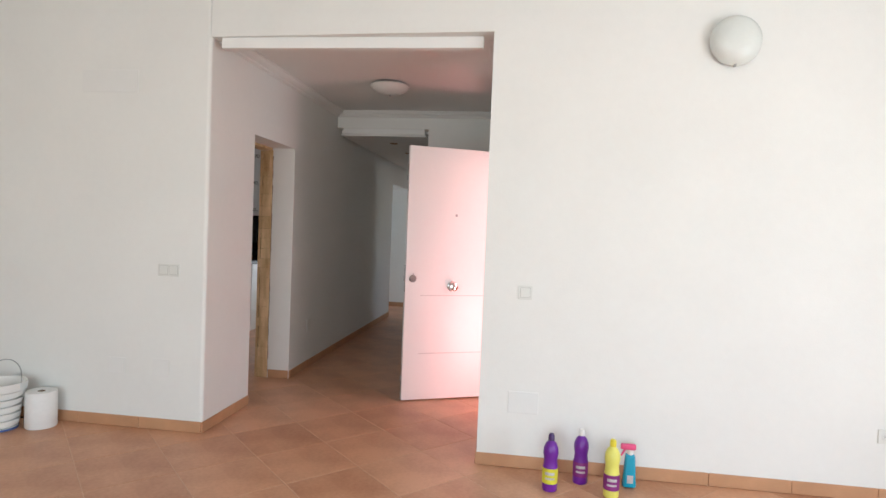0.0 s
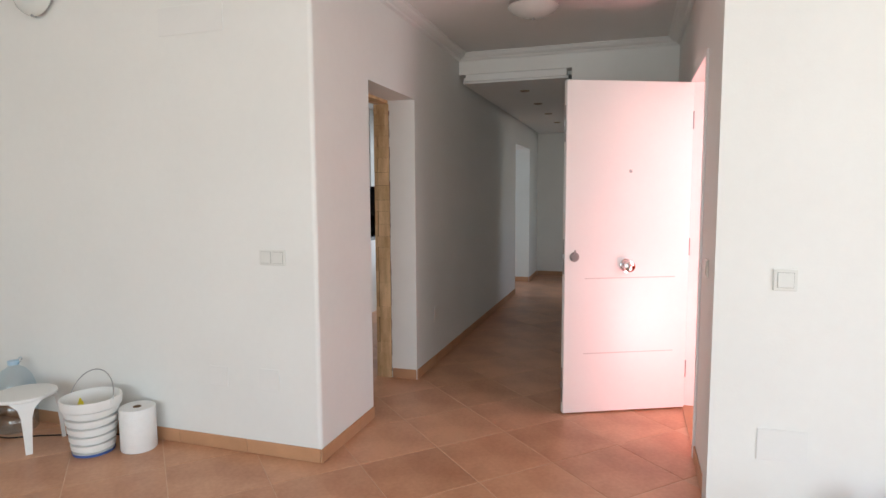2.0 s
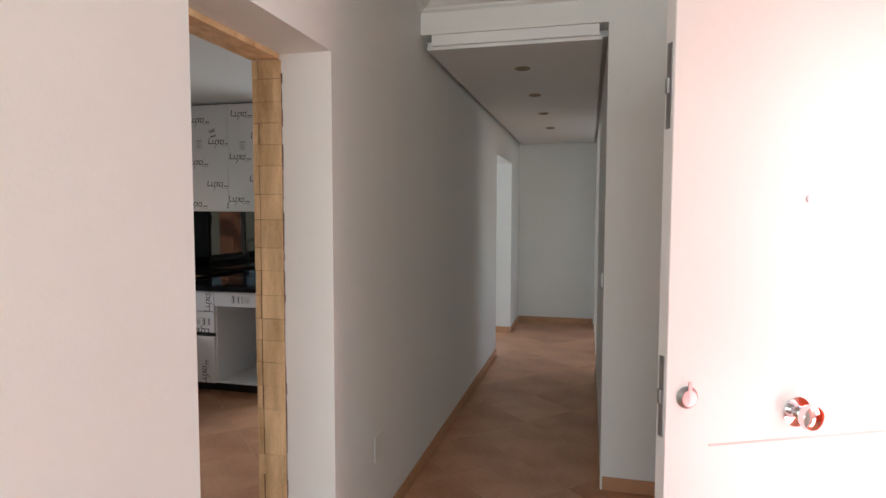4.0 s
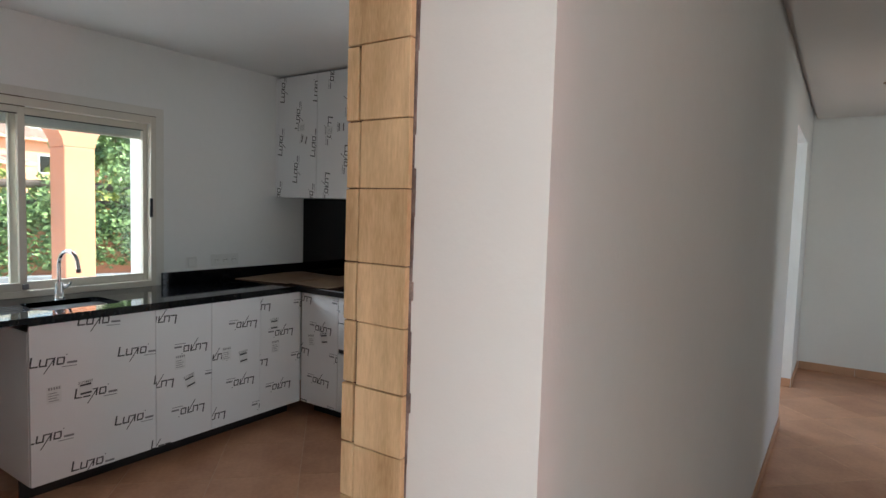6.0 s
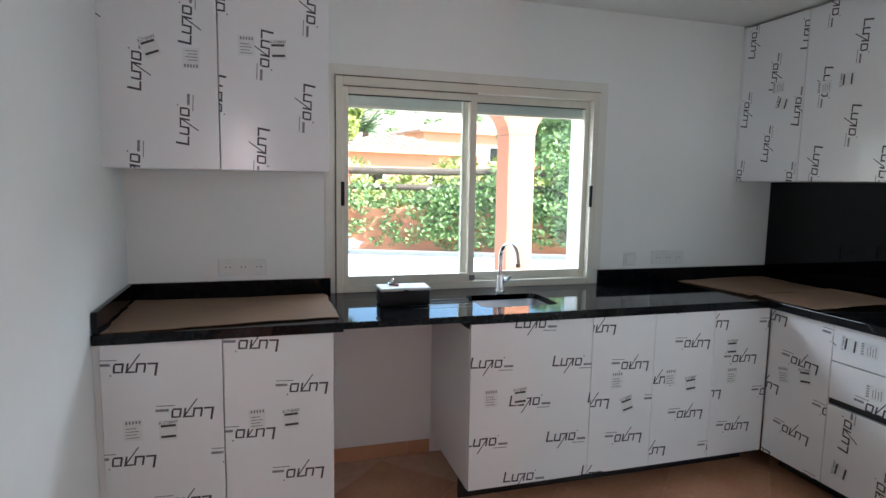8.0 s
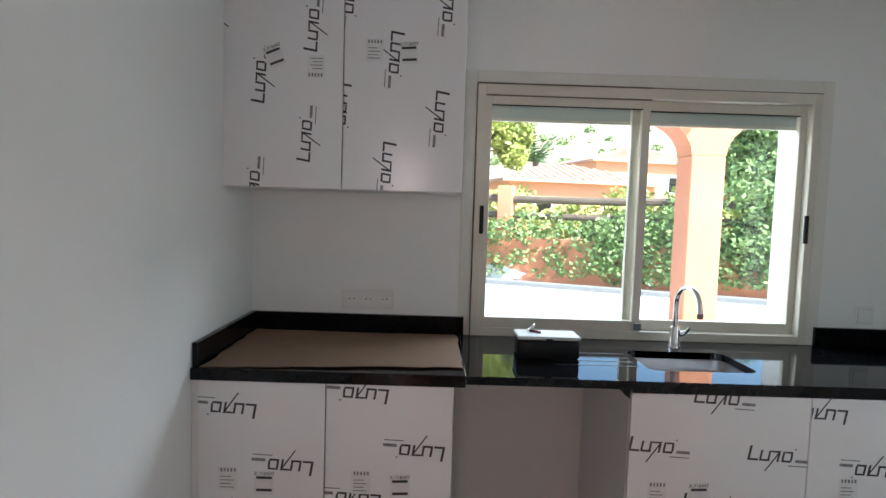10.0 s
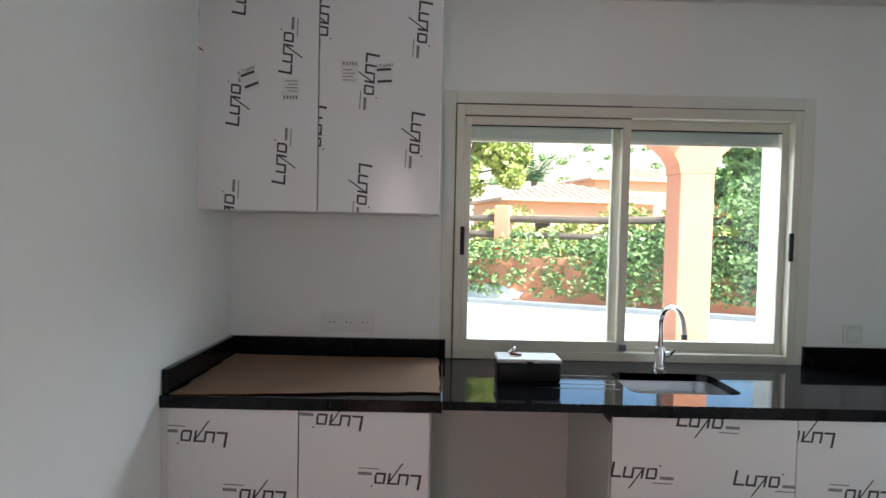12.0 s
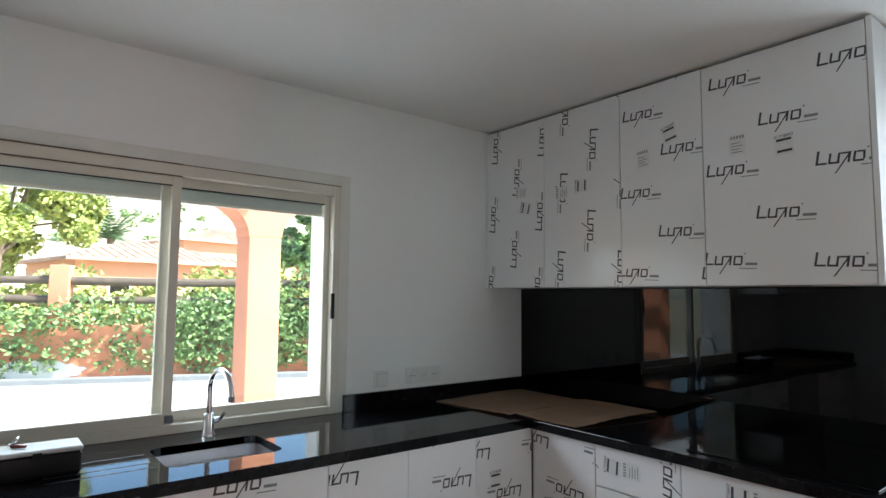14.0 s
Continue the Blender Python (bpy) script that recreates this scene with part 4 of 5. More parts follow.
cover(-0.916, 2.252, -0.507, 2.40, 0.0, "large white painted junction box cover high on the wall")
cover(-0.685, 0.36, -0.565, 0.47, 0.0, "small white painted blank plate low on the wall")
cover(-0.36, 0.36, -0.24, 0.48, 0.0, "small white painted blank plate low on the wall")
cover(2.02, 0.335, 2.20, 0.465, -0.075, "white painted blank cover low on the wall")
rc = thing("cover_plate", (0.0, 1.92, 0.42), "small white painted blank plate on the hall wall", "cover plate", "", 90)
part("plate", box(-0.05, -0.006, -0.06, 0.05, -0.0005, 0.06, 0.002), SOCKETWHITE, rc)

# ---------------------------------------------------------------- lamps


def sconce(x, y, z):
    s = thing("wall_lamp", (x, y, z), "round opal glass wall lamp, unlit", "lamp", "wall lamps of the living room")
    part("base", lathe([(0, 0.0005), (0.11, 0.0005), (0.11, 0.02), (0, 0.02)], 32), WHITEPLASTIC, s).matrix_local = pose(0, 0, 0, 90, 0, 0)
    part("shade", lathe([(0.135, 0.02), (0.14, 0.03), (0.132, 0.055), (0.105, 0.08), (0.06, 0.096), (0, 0.102)], 36), OPAL, s, "domed opal glass shade", True).matrix_local = pose(0, 0, 0, 90, 0, 0)
    part("clip", box(-0.006, -0.05, -0.145, 0.006, -0.02, -0.128, 0.002), STEEL, s)


sconce(-1.765, 0.0, 2.571)
sconce(3.197, -0.075, 2.546)


def ceiling_lamp(x, y, z):
    s = thing("ceiling_lamp", (x, y, z), "shallow opal glass ceiling lamp, unlit", "lamp")
    part("base", lathe([(0, -0.0005), (0.13, -0.0005), (0.135, -0.018), (0, -0.018)], 36), STEEL, s)
    part("shade", lathe([(0.165, -0.022), (0.168, -0.03), (0.14, -0.06), (0.09, -0.085), (0.03, -0.098), (0, -0.10)], 36), OPAL, s, "shallow opal glass bowl", True)
    part("finial", lathe([(0, -0.115), (0.008, -0.11), (0.008, -0.099), (0, -0.098)], 12), STEEL, s)


ceiling_lamp(0.873, 1.37, 2.66)
kl = thing("ceiling_lamp", (-1.59, 2.38, 2.415), "flat round white ceiling light, switched off", "lamp")
part("rim", lathe([(0.150, -0.0005), (0.152, -0.02), (0.140, -0.026), (0.138, -0.022), (0.138, -0.0005)], 40), WHITEPLASTIC, kl, "", True)
part("diffuser", lathe([(0.1375, -0.020), (0.10, -0.024), (0, -0.025)], 40), OPAL, kl, "", True)
for y in (3.19, 4.06, 4.93, 5.89):
    s = thing("spotlight", (0.505, y, 2.405), "small recessed bronze ceiling spotlight, unlit", "spotlight", "corridor spotlights")
    part("ring", lathe([(0.028, -0.0005), (0.048, -0.0005), (0.049, -0.004), (0.040, -0.008), (0.030, -0.006), (0.028, -0.0005)], 28), mat("bronze", (0.30, 0.22, 0.13), 0.35, 0.8), s, "", True)
    part("bulb", lathe([(0.0275, -0.001), (0.015, -0.003), (0, -0.004)], 20), GREYPLASTIC, s, "", True)
bell = thing("alarm_box", (1.80, 2.48, 2.19), "small yellow box on the hall wall", "box")
part("casing", box(0.005, -0.05, -0.07, 0.0695, 0.05, 0.07, 0.006), mat("yellow box", (0.62, 0.42, 0.12), 0.5), bell)

# ---------------------------------------------------------------- things on the living room floor


def bottle(place, body, cap, label_mat, label, h=0.30, r=0.042, capname="cap"):
    b = thing("cleaner_bottle", place, label, "bottle", "cleaning bottles on the floor")
    part("body", lathe([(0, 0.0005), (r * 0.92, 0.0005), (r, 0.008), (r, h * 0.40), (r * 0.93, h * 0.44), (r * 0.86, h * 0.52), (r * 0.90, h * 0.58), (r * 1.0, h * 0.66), (r * 0.95, h * 0.75), (r * 0.70, h * 0.83), (r * 0.36, h * 0.88), (r * 0.34, h * 0.90), (0, h * 0.90)], 32), body, b, "", True)
    part(capname, lathe([(0, h * 0.885), (r * 0.42, h * 0.885), (r * 0.40, h * 0.97), (r * 0.30, h), (0, h)], 20), cap, b, "", True)
    part("label", lathe([(r + 0.0008, h * 0.14), (r + 0.0012, h * 0.15), (r + 0.0012, h * 0.40), (r + 0.0008, h * 0.41)], 32), label_mat, b)
    bm = bmesh.new()
    for k, (zz, hh) in enumerate(((0.30, 0.05), (0.22, 0.035))):
        for i in range(8):
            a0, a1 = radians(-130 + i * 9), radians(-130 + (i + 1) * 9)
            q = [bm.verts.new(((r + 0.0018) * math.cos(a), (r + 0.0018) * math.sin(a), h * z)) for a, z in ((a0, zz), (a1, zz), (a1, zz + hh), (a0, zz + hh))]
            bm.faces.new(q)
    part("label_print", bm, LABELGREY, b)
    return b


bottle((2.273, -0.335, 0), PURPLE, mat("dark purple cap", (0.05, 0.012, 0.10), 0.4), LABELYELLOW, "purple plastic bottle of floor cleaner with yellow label", 0.315)
bottle((2.452, -0.20, 0), PURPLE, WHITEPLASTIC, LABELPURPLE, "purple plastic bottle of cleaner with white cap", 0.31)
bottle((2.605, -0.345, 0), PALEYELLOW, YELLOW, LABELPURPLE, "pale yellow bottle of cleaner with purple label", 0.315)


def spray():
    s = thing("spray_bottle", (2.725, -0.20, 0), "blue spray bottle with a pink trigger head", "spray bottle")
    bm = box(-0.038, -0.024, 0.0005, 0.038, 0.024, 0.19, 0.014, 4)
    for v in bm.verts:
        if v.co.z > 0.15:
            v.co.x *= 0.7
    part("body", bm, CYAN, s, "", True)
    part("collar", lathe([(0, 0.188), (0.017, 0.188), (0.016, 0.215), (0, 0.215)], 20), WHITEPLASTIC, s, "", True)
    part("head", box(-0.055, -0.013, 0.215, 0.030, 0.013, 0.248, 0.008, 3), PINK, s, "", True)
    part("trigger", tube([(-0.03, 0, 0.216), (-0.04, 0, 0.195), (-0.05, 0, 0.178)], [0.007, 0.006, 0.005], 8), PINK, s, "", True)
    part("nozzle", box(-0.064, -0.009, 0.226, -0.0552, 0.009, 0.243, 0.002), WHITEPLASTIC, s)
    part("label", box(-0.015, -0.0255, 0.03, 0.018, -0.0243, 0.075), LABELGREY, s)


spray()


def stool():
    s = thing("stool", (-1.73, -0.275, 0), "low white plastic stool with a round top", "stool", "", 10)
    part("seat", lathe([(0, 0.285), (0.12, 0.285), (0.155, 0.28), (0.162, 0.288), (0.160, 0.300), (0.140, 0.306), (0.05, 0.302), (0, 0.302)], 36), WHITEPLASTIC, s, "", True)
    for k in range(4):
        a = radians(45 + 90 * k)
        bm = bmesh.new()
        rows = []
        for z, r, w in ((0.0, 0.175, 0.016), (0.10, 0.168, 0.020), (0.20, 0.158, 0.026), (0.25, 0.150, 0.040), (0.284, 0.140, 0.075)):
            t = 0.020
            rows.append([bm.verts.new((r * math.cos(a) + sx * w * -math.sin(a) + sy * t / 2 * math.cos(a), r * math.sin(a) + sx * w * math.cos(a) + sy * t / 2 * math.sin(a), z + 0.0005)) for sx, sy in ((-1, -1), (1, -1), (1, 1), (-1, 1))])
        for p, q in zip(rows, rows[1:]):
            for i in range(4):
                bm.faces.new((p[i], p[(i + 1) % 4], q[(i + 1) % 4], q[i]))
        bm.faces.new(rows[0])
        bm.faces.new(rows[-1])
        part("leg", bm, WHITEPLASTIC, s)


stool()


def bucket_stack():
    b = thing("bucket", (-1.285, -0.235, 0.0), "white ribbed plastic bucket with a wire handle", "bucket")
    prof = [(0, 0.0005), (0.098, 0.0005), (0.101, 0.004), (0.102, 0.018)]
    for i in range(5):
        z, rr = 0.020 + 0.047 * i, 0.104 + 0.0062 * i
        prof += [(rr - 0.024, z), (rr - 0.024, z + 0.013), (rr + 0.004, z + 0.015), (rr + 0.007, z + 0.036), (rr + 0.006, z + 0.044), (rr - 0.002, z + 0.046)]
    prof += [(0.136, 0.258), (0.149, 0.262), (0.152, 0.300), (0.151, 0.312), (0.143, 0.313), (0.137, 0.292), (0.112, 0.262), (0.082, 0.012), (0, 0.012)]
    part("shell", lathe(prof, 48), WHITEPLASTIC, b, "", True)
    part("band", lathe([(0.1025, 0.003), (0.1045, 0.017), (0.1055, 0.017), (0.1035, 0.003), (0.1025, 0.003)], 40), mat("blue print band", (0.06, 0.12, 0.35), 0.4), b)
    pts = [(0.150 * math.cos(radians(a)), 0.06 * math.sin(radians(a)), 0.295 + 0.15 * math.sin(radians(a))) for a in range(0, 181, 12)]
    part("handle", tube(pts, 0.003, 8), STEEL, b, "thin wire handle", True)
    for sx in (-1, 1):
        part("handle_lug", box(sx * 0.150 - 0.006, -0.012, 0.282, sx * 0.150 + 0.006, 0.012, 0.306, 0.003), WHITEPLASTIC, b)
    c = thing("cloth", (-1.33, -0.255, 0.012), "small yellow cleaning cloth inside the bucket", "cloth")
    bm = bmesh.new()
    bmesh.ops.create_icosphere(bm, subdivisions=3, radius=0.05)
    for v in bm.verts:
        v.co *= 1 + 0.5 * noise.noise(v.co * 28)
        v.co = Vector((v.co.x * 0.45, v.co.y * 0.45, v.co.z * 2.2 + 0.17))
    part("fold", bm, YELLOW, c, "", True)


bucket_stack()
tw = thing("paper_roll", (-1.075, -0.13, 0), "large white paper towel roll standing on end", "paper roll")
part("roll", lathe([(0.022, 0.0005), (0.09, 0.0005), (0.093, 0.005), (0.093, 0.235), (0.089, 0.240), (0.024, 0.238), (0.022, 0.236), (0.022, 0.0005)], 40), PAPER, tw, "", True)
part("core", lathe([(0.0215, 0.002), (0.0215, 0.239), (0.018, 0.239), (0.018, 0.002)], 24), CARDBOARD, tw)

wb = thing("water_bottle", (-2.00, -0.13, 0), "large clear plastic water bottle", "bottle")
part("body", lathe([(0, 0.001), (0.10, 0.001), (0.108, 0.012), (0.108, 0.08), (0.103, 0.088), (0.108, 0.096), (0.108, 0.16), (0.103, 0.168), (0.108, 0.176), (0.108, 0.235), (0.104, 0.275), (0.088, 0.325), (0.058, 0.368), (0.028, 0.388), (0.026, 0.41)], 36), CLEAR, wb, "", True)
part("cap", lathe([(0.028, 0.397), (0.030, 0.398), (0.030, 0.421), (0, 0.423)], 24), mat("pale blue cap", (0.42, 0.58, 0.70), 0.4), wb, "", True)
part("carrier", tube([(0.03, 0, 0.400), (0.055, 0.0, 0.42), (0.075, 0.0, 0.440), (0.05, 0.01, 0.445), (0.0, 0.03, 0.425)], 0.004, 8), CLEAR, wb, "", True)


def radio():
    r = thing("radio", (-2.145, -0.385, 0), "black portable radio with open disc lid and grey speakers", "radio", "", 44)
    bm = box(-0.17, -0.10, 0.0, 0.17, 0.10, 0.125, 0.04, 5)
    for v in bm.verts:
        v.co.z += 0.0005
        if v.co.z < 0.05:
            v.co.x *= 0.86
    part("body", bm, BLACKPLASTIC, r, "", True)
    for s in (-1, 1):
        sp_ob = part("speaker", lathe([(0, 0.012), (0.030, 0.010), (0.048, 0.004), (0.050, -0.004), (0, -0.004)], 28), GREYPLASTIC, r, "grey speaker grille", True)
        sp_ob.matrix_local = pose(s * 0.118, -0.096, 0.058, 80, 0, s * 14)
    part("display", box(-0.028, -0.106, 0.075, 0.028, -0.098, 0.105, 0.004), LABELGREY, r)
    part("tape_door", box(-0.055, -0.104, 0.020, 0.055, -0.098, 0.062, 0.003), mat("black gloss", (0.01, 0.01, 0.01), 0.15), r)
    for k in range(4):
        part("button", box(-0.058 + 0.034 * k - 0.008, -0.105, 0.108, -0.058 + 0.034 * k + 0.008, -0.094, 0.116, 0.002), LABELGREY, r)
    lid = part("lid", box(-0.075, -0.004, 0.0, -0.058, 0.004, 0.11, 0.003), BLACKPLASTIC, r)
    lid.matrix_local = pose(-0.01, 0.02, 0.1255, -8, 0, 0)
    part("lid_side", box(0.058, -0.004, 0.0, 0.075, 0.004, 0.11, 0.003), BLACKPLASTIC, lid)
    part("lid_bar", box(-0.058, -0.004, 0.088, 0.058, 0.004, 0.11, 0.003), BLACKPLASTIC, lid)
    part("lid_bar", box(-0.058, -0.004, 0.0, 0.058, 0.004, 0.024, 0.003), BLACKPLASTIC, lid)
    part("lid_window", box(-0.057, -0.001, 0.025, 0.057, 0.001, 0.087), mat("yellowed clear lid", (0.50, 0.43, 0.12), 0.3), lid)
    part("handle", tube([(-0.15, 0.05, 0.115), (-0.14, 0.06, 0.14), (0.0, 0.065, 0.148), (0.14, 0.06, 0.14), (0.15, 0.05, 0.115)], 0.009, 10), BLACKPLASTIC, r, "", True)


radio()
cable = tagged(part("cable", tube([(-2.0, -0.27, 0.006), (-1.9, -0.262, 0.006), (-1.75, -0.18, 0.006), (-1.55, -0.10, 0.006), (-1.45, -0.06, 0.008), (-1.30, -0.03, 0.008)], 0.004, 8), BLACKPLASTIC, None, "black power cable running along the skirting", True), category="cable")


def crumpled(name, place, size, material, label, category, seed):
    rng = Vector((seed * 3.1, seed * 1.7, seed))
    bm = bmesh.new()
    bmesh.ops.create_icosphere(bm, subdivisions=4, radius=1.0)
    for v in bm.verts:
        k = 1 + 0.35 * noise.noise(v.co * 2.1 + rng) + 0.16 * noise.noise(v.co * 6 + rng)
        v.co = Vector((v.co.x * size[0] * k, v.co.y * size[1] * k, v.co.z * size[2] * k))
    low = min(v.co.z for v in bm.verts)
    for v in bm.verts:
        v.co.z = max(v.co.z - low, 0.03 * size[2]) - 0.03 * size[2] + 0.0005
    t = thing(name, place, label, category)
    part("folds", bm, material, t, "", True)
    return t


bag = crumpled("carrier_bag", (-2.62, -0.33, 0), (0.12, 0.08, 0.16), TEAL, "teal cloth bag with pale yellow patches", "bag", 2)
for k, (x, z) in enumerate(((-0.03, 0.22), (0.05, 0.13), (-0.02, 0.08))):
    part("patch", box(x - 0.035, -0.092, z - 0.04, x + 0.035, -0.045, z + 0.04, 0.012), mat("ochre cloth", (0.52, 0.42, 0.13), 0.8), bag)
bag.matrix_world = pose(-2.76, -0.36, 0, 0, 0, 50)
part("strap", tube([(-0.07, -0.05, 0.27), (-0.03, -0.06, 0.33), (0.05, -0.05, 0.32), (0.08, -0.05, 0.26)], 0.010, 8), mat("white strap", (0.7, 0.72, 0.7), 0.7), bag, "", True)
crumpled("plastic_bag", (-2.56, -0.20, 0), (0.085, 0.065, 0.15), BAGFILM, "crumpled clear plastic bag", "bag", 5)
crumpled("plastic_bag", (-2.50, -0.42, 0), (0.085, 0.06, 0.065), mat("white and blue bag", (0.68, 0.70, 0.70), 0.4, vary=0.2, scale=9, tint=(0.75, 0.74, 0.66)), "crumpled white plastic bag with blue print", "bag", 7)
jb = thing("black_bottle", (-2.80, -0.15, 0), "black plastic bottle with white cap", "bottle")
part("body", lathe([(0, 0.001), (0.085, 0.001), (0.09, 0.01), (0.09, 0.27), (0.075, 0.32), (0.03, 0.35), (0.028, 0.37), (0, 0.37)], 32), BLACKPLASTIC, jb, "", True)
part("cap", lathe([(0, 0.369), (0.022, 0.369), (0.022, 0.395), (0, 0.396)], 20), WHITEPLASTIC, jb, "", True)
yb = crumpled("yellow_bag", (-2.33, -0.14, 0), (0.05, 0.05, 0.10), mat("pale wrapper", (0.66, 0.66, 0.56), 0.5, vary=0.15), "crumpled pale wrapper with a yellow top", "wrapper", 11)
bmy = bmesh.new()
bmesh.ops.create_icosphere(bmy, subdivisions=3, radius=0.042)
for v in bmy.verts:
    v.co *= 1 + 0.4 * noise.noise(v.co * 40)
    v.co.z = v.co.z * 1.6 + 0.255
part("tuft", bmy, YELLOW, yb, "bright yellow top", True)

# ---------------------------------------------------------------- outside the kitchen


def arcade():
    """An orange rendered arcade wall with square piers and basket arches, along the terrace."""
    piers = [(-3.50, -3.26), (-0.25, -0.01), (3.01, 3.25), (6.25, 6.49)]
    a = thing("porch_arcade", (-5.08, 1.5, -0.06), "orange rendered porch arcade with square piers", "arcade")
    tagged(a, kind="structure")
    x0, x1, sp_z, crown, top = -0.13, 0.13, 1.93, 2.19, 2.655
    for y0, y1 in piers:
        part("pier", box(x0, y0 - 1.5, 0.0005, x1, y1 - 1.5, sp_z, 0.01), ORANGE, a)
    for (p0, p1), (q0, q1) in zip(piers, piers[1:]):
        bm = bmesh.new()
        ya, yb, r = p1 - 1.5, q0 - 1.5, 0.36
        line = [(ya - (p1 - p0) / 2, sp_z), (ya, sp_z)]
        line += [(ya + r - r * math.cos(radians(t)), sp_z + (crown - sp_z) * math.sin(radians(t))) for t in range(15, 91, 15)]
        line += [(yb - r + r * math.cos(radians(t)), sp_z + (crown - sp_z) * math.sin(radians(t))) for t in range(90, 14, -15)]
        line += [(yb, sp_z), (yb + (q1 - q0) / 2, sp_z)]
        lo = [[bm.verts.new((x, y, z)) for y, z in line] for x in (x0, x1)]
        hi = [[bm.verts.new((x, y, top)) for y, z in line] for x in (x0, x1)]
        for i in range(len(line) - 1):
            bm.faces.new((lo[0][i], lo[0][i + 1], lo[1][i + 1], lo[1][i]))
            bm.faces.new((hi[0][i], hi[1][i], hi[1][i + 1], hi[0][i + 1]))
            for k in (0, 1):
                bm.faces.new((lo[k][i], hi[k][i], hi[k][i + 1], lo[k][i + 1]))
        part("arch", bm, ORANGE, a)
    return a


arcade()
# unseen slab, sized so that its shadow falls on the pier's top
structure("porch_roof", box(-5.35, 2.5, 2.60, -3.60, 3.36, 2.72), WHITEWASH, "unseen flat slab added to shade the top of the arcade", "roof")
pergola = thing("pergola", (-4.45, -0.5, 2.60), "row of dark wooden pergola beams over the terrace porch", "pergola")
for k in range(15):
    y = -2.75 + 0.38 * k
    if y < 2.9:
        part("beam", box(-0.85, y - 0.06, 0, 0.85, y + 0.06, 0.12, 0.01), LOG, pergola)

# boundary wall, at a slant beyond the terrace: origin and direction in plan
BW = Vector((-13.6, 2.1, -0.06))
BD = Vector((0.37, 0.93, 0)).normalized()
BN = Vector((BD.y, -BD.x, 0))
TURN = math.degrees(math.atan2(BD.y, BD.x))
bwall = structure("boundary_wall", box(-14, -0.15, 0.0, 16, 0.15, 0.95), ORANGE, "low orange rendered boundary wall under ivy", "wall")
bwall.matrix_world = Matrix.Translation(BW) @ pose(0, 0, 0, 0, 0, TURN)
# uneven white patches low on the wall
for pu, pw, seed in ((-0.9, 0.55, 2), (0.35, 0.75, 6)):
    bm = bmesh.new()
    rim = [bm.verts.new((pu + pw * math.cos(a) * (1 + 0.3 * noise.noise(Vector((math.cos(a) * 2, math.sin(a) * 2, seed)))), -0.153, 0.17 + 0.19 * math.sin(a) * (1 + 0.5 * noise.noise(Vector((math.cos(a) * 3, math.sin(a) * 3, seed + 9)))))) for a in [k * math.pi / 20 for k in range(40)]]
    bm.faces.new(rim)
    part("paint_patch", bm, WHITEWASH, bwall, "uneven white patch low on the wall")
kerb = structure("kerb", box(-0.6, -0.75, -0.02, 14, -0.55, 0.10, 0.02), STONE, "stone kerb along the terrace, darkened as its shaded face", "kerb")
kerb.matrix_world = Matrix.Translation(BW) @ pose(0, 0, 0, 0, 0, TURN)


def fence():
    f = thing("fence", tuple(BW + Vector((0, 0, 0.951))), "rustic log rail fence with rendered posts on the wall", "fence", "", TURN)
    rng = random.Random(4)
    for u in (-7.6, -3.4, 0.62, 7.4, 13.0):
        part("post", box(u - 0.16, -0.14, 0, u + 0.16, 0.14, 1.08, 0.015), ORANGE, f)
    for z in (0.46, 0.80):
        for u0, u1 in ((-7.4, -3.6), (-3.2, 0.45), (0.79, 7.23), (7.57, 12.8)):
            pts = [(u0 + (u1 - u0) * k / 6, rng.uniform(-0.01, 0.01), z + rng.uniform(-0.015, 0.015)) for k in range(7)]
            part("rail", tube(pts, [rng.uniform(0.06, 0.085) for _ in pts], 9), LOG, f, "", True)


fence()


def leaves(name, boxes, count, size, material, label, category, seed, kind="stuff", parent=None):
    """Many small folded leaves scattered through uneven clumps: (centre, radii)."""
    rng = random.Random(seed)
    verts, faces = [], []
    vol = [r[0] * r[1] * r[2] for c, r in boxes]
    tot = sum(vol)
    for (c, r), v in zip(boxes, vol):
        for _ in range(int(count * v / tot) + 1):
            d = Vector((rng.gauss(0, 1), rng.gauss(0, 1), rng.gauss(0, 1))).normalized() * rng.uniform(0.55, 1.05)
            p = Vector((c[0] + d.x * r[0], c[1] + d.y * r[1], c[2] + d.z * r[2]))
            a = Vector((rng.uniform(-1, 1), rng.uniform(-1, 1), rng.uniform(-0.7, 0.7))).normalized()
            b = a.cross(Vector((rng.uniform(-1, 1), rng.uniform(-1, 1), rng.uniform(-1, 1)))).normalized()
            n = a.cross(b)
            s = size * rng.uniform(0.6, 1.4)
            i = len(verts)
            verts += [tuple(p - a * s * 0.5), tuple(p + b * s * 0.32 + n * s * 0.1), tuple(p + a * s * 0.6), tuple(p - b * s * 0.32 + n * s * 0.1)]
            faces += [(i, i + 1, i + 2), (i, i + 2, i + 3)]
    me = bpy.data.meshes.new(name)
    me.from_pydata(verts, [], faces)
    me.materials.append(material)
    ob = new(name, me)
    if parent:
        ob.parent = parent
        return ob
    return tagged(ob, label, category, "", kind)


rng = random.Random(21)


def on_wall(u, n, z):
    return tuple(BW + BD * u + BN * n + Vector((0, 0, z)))


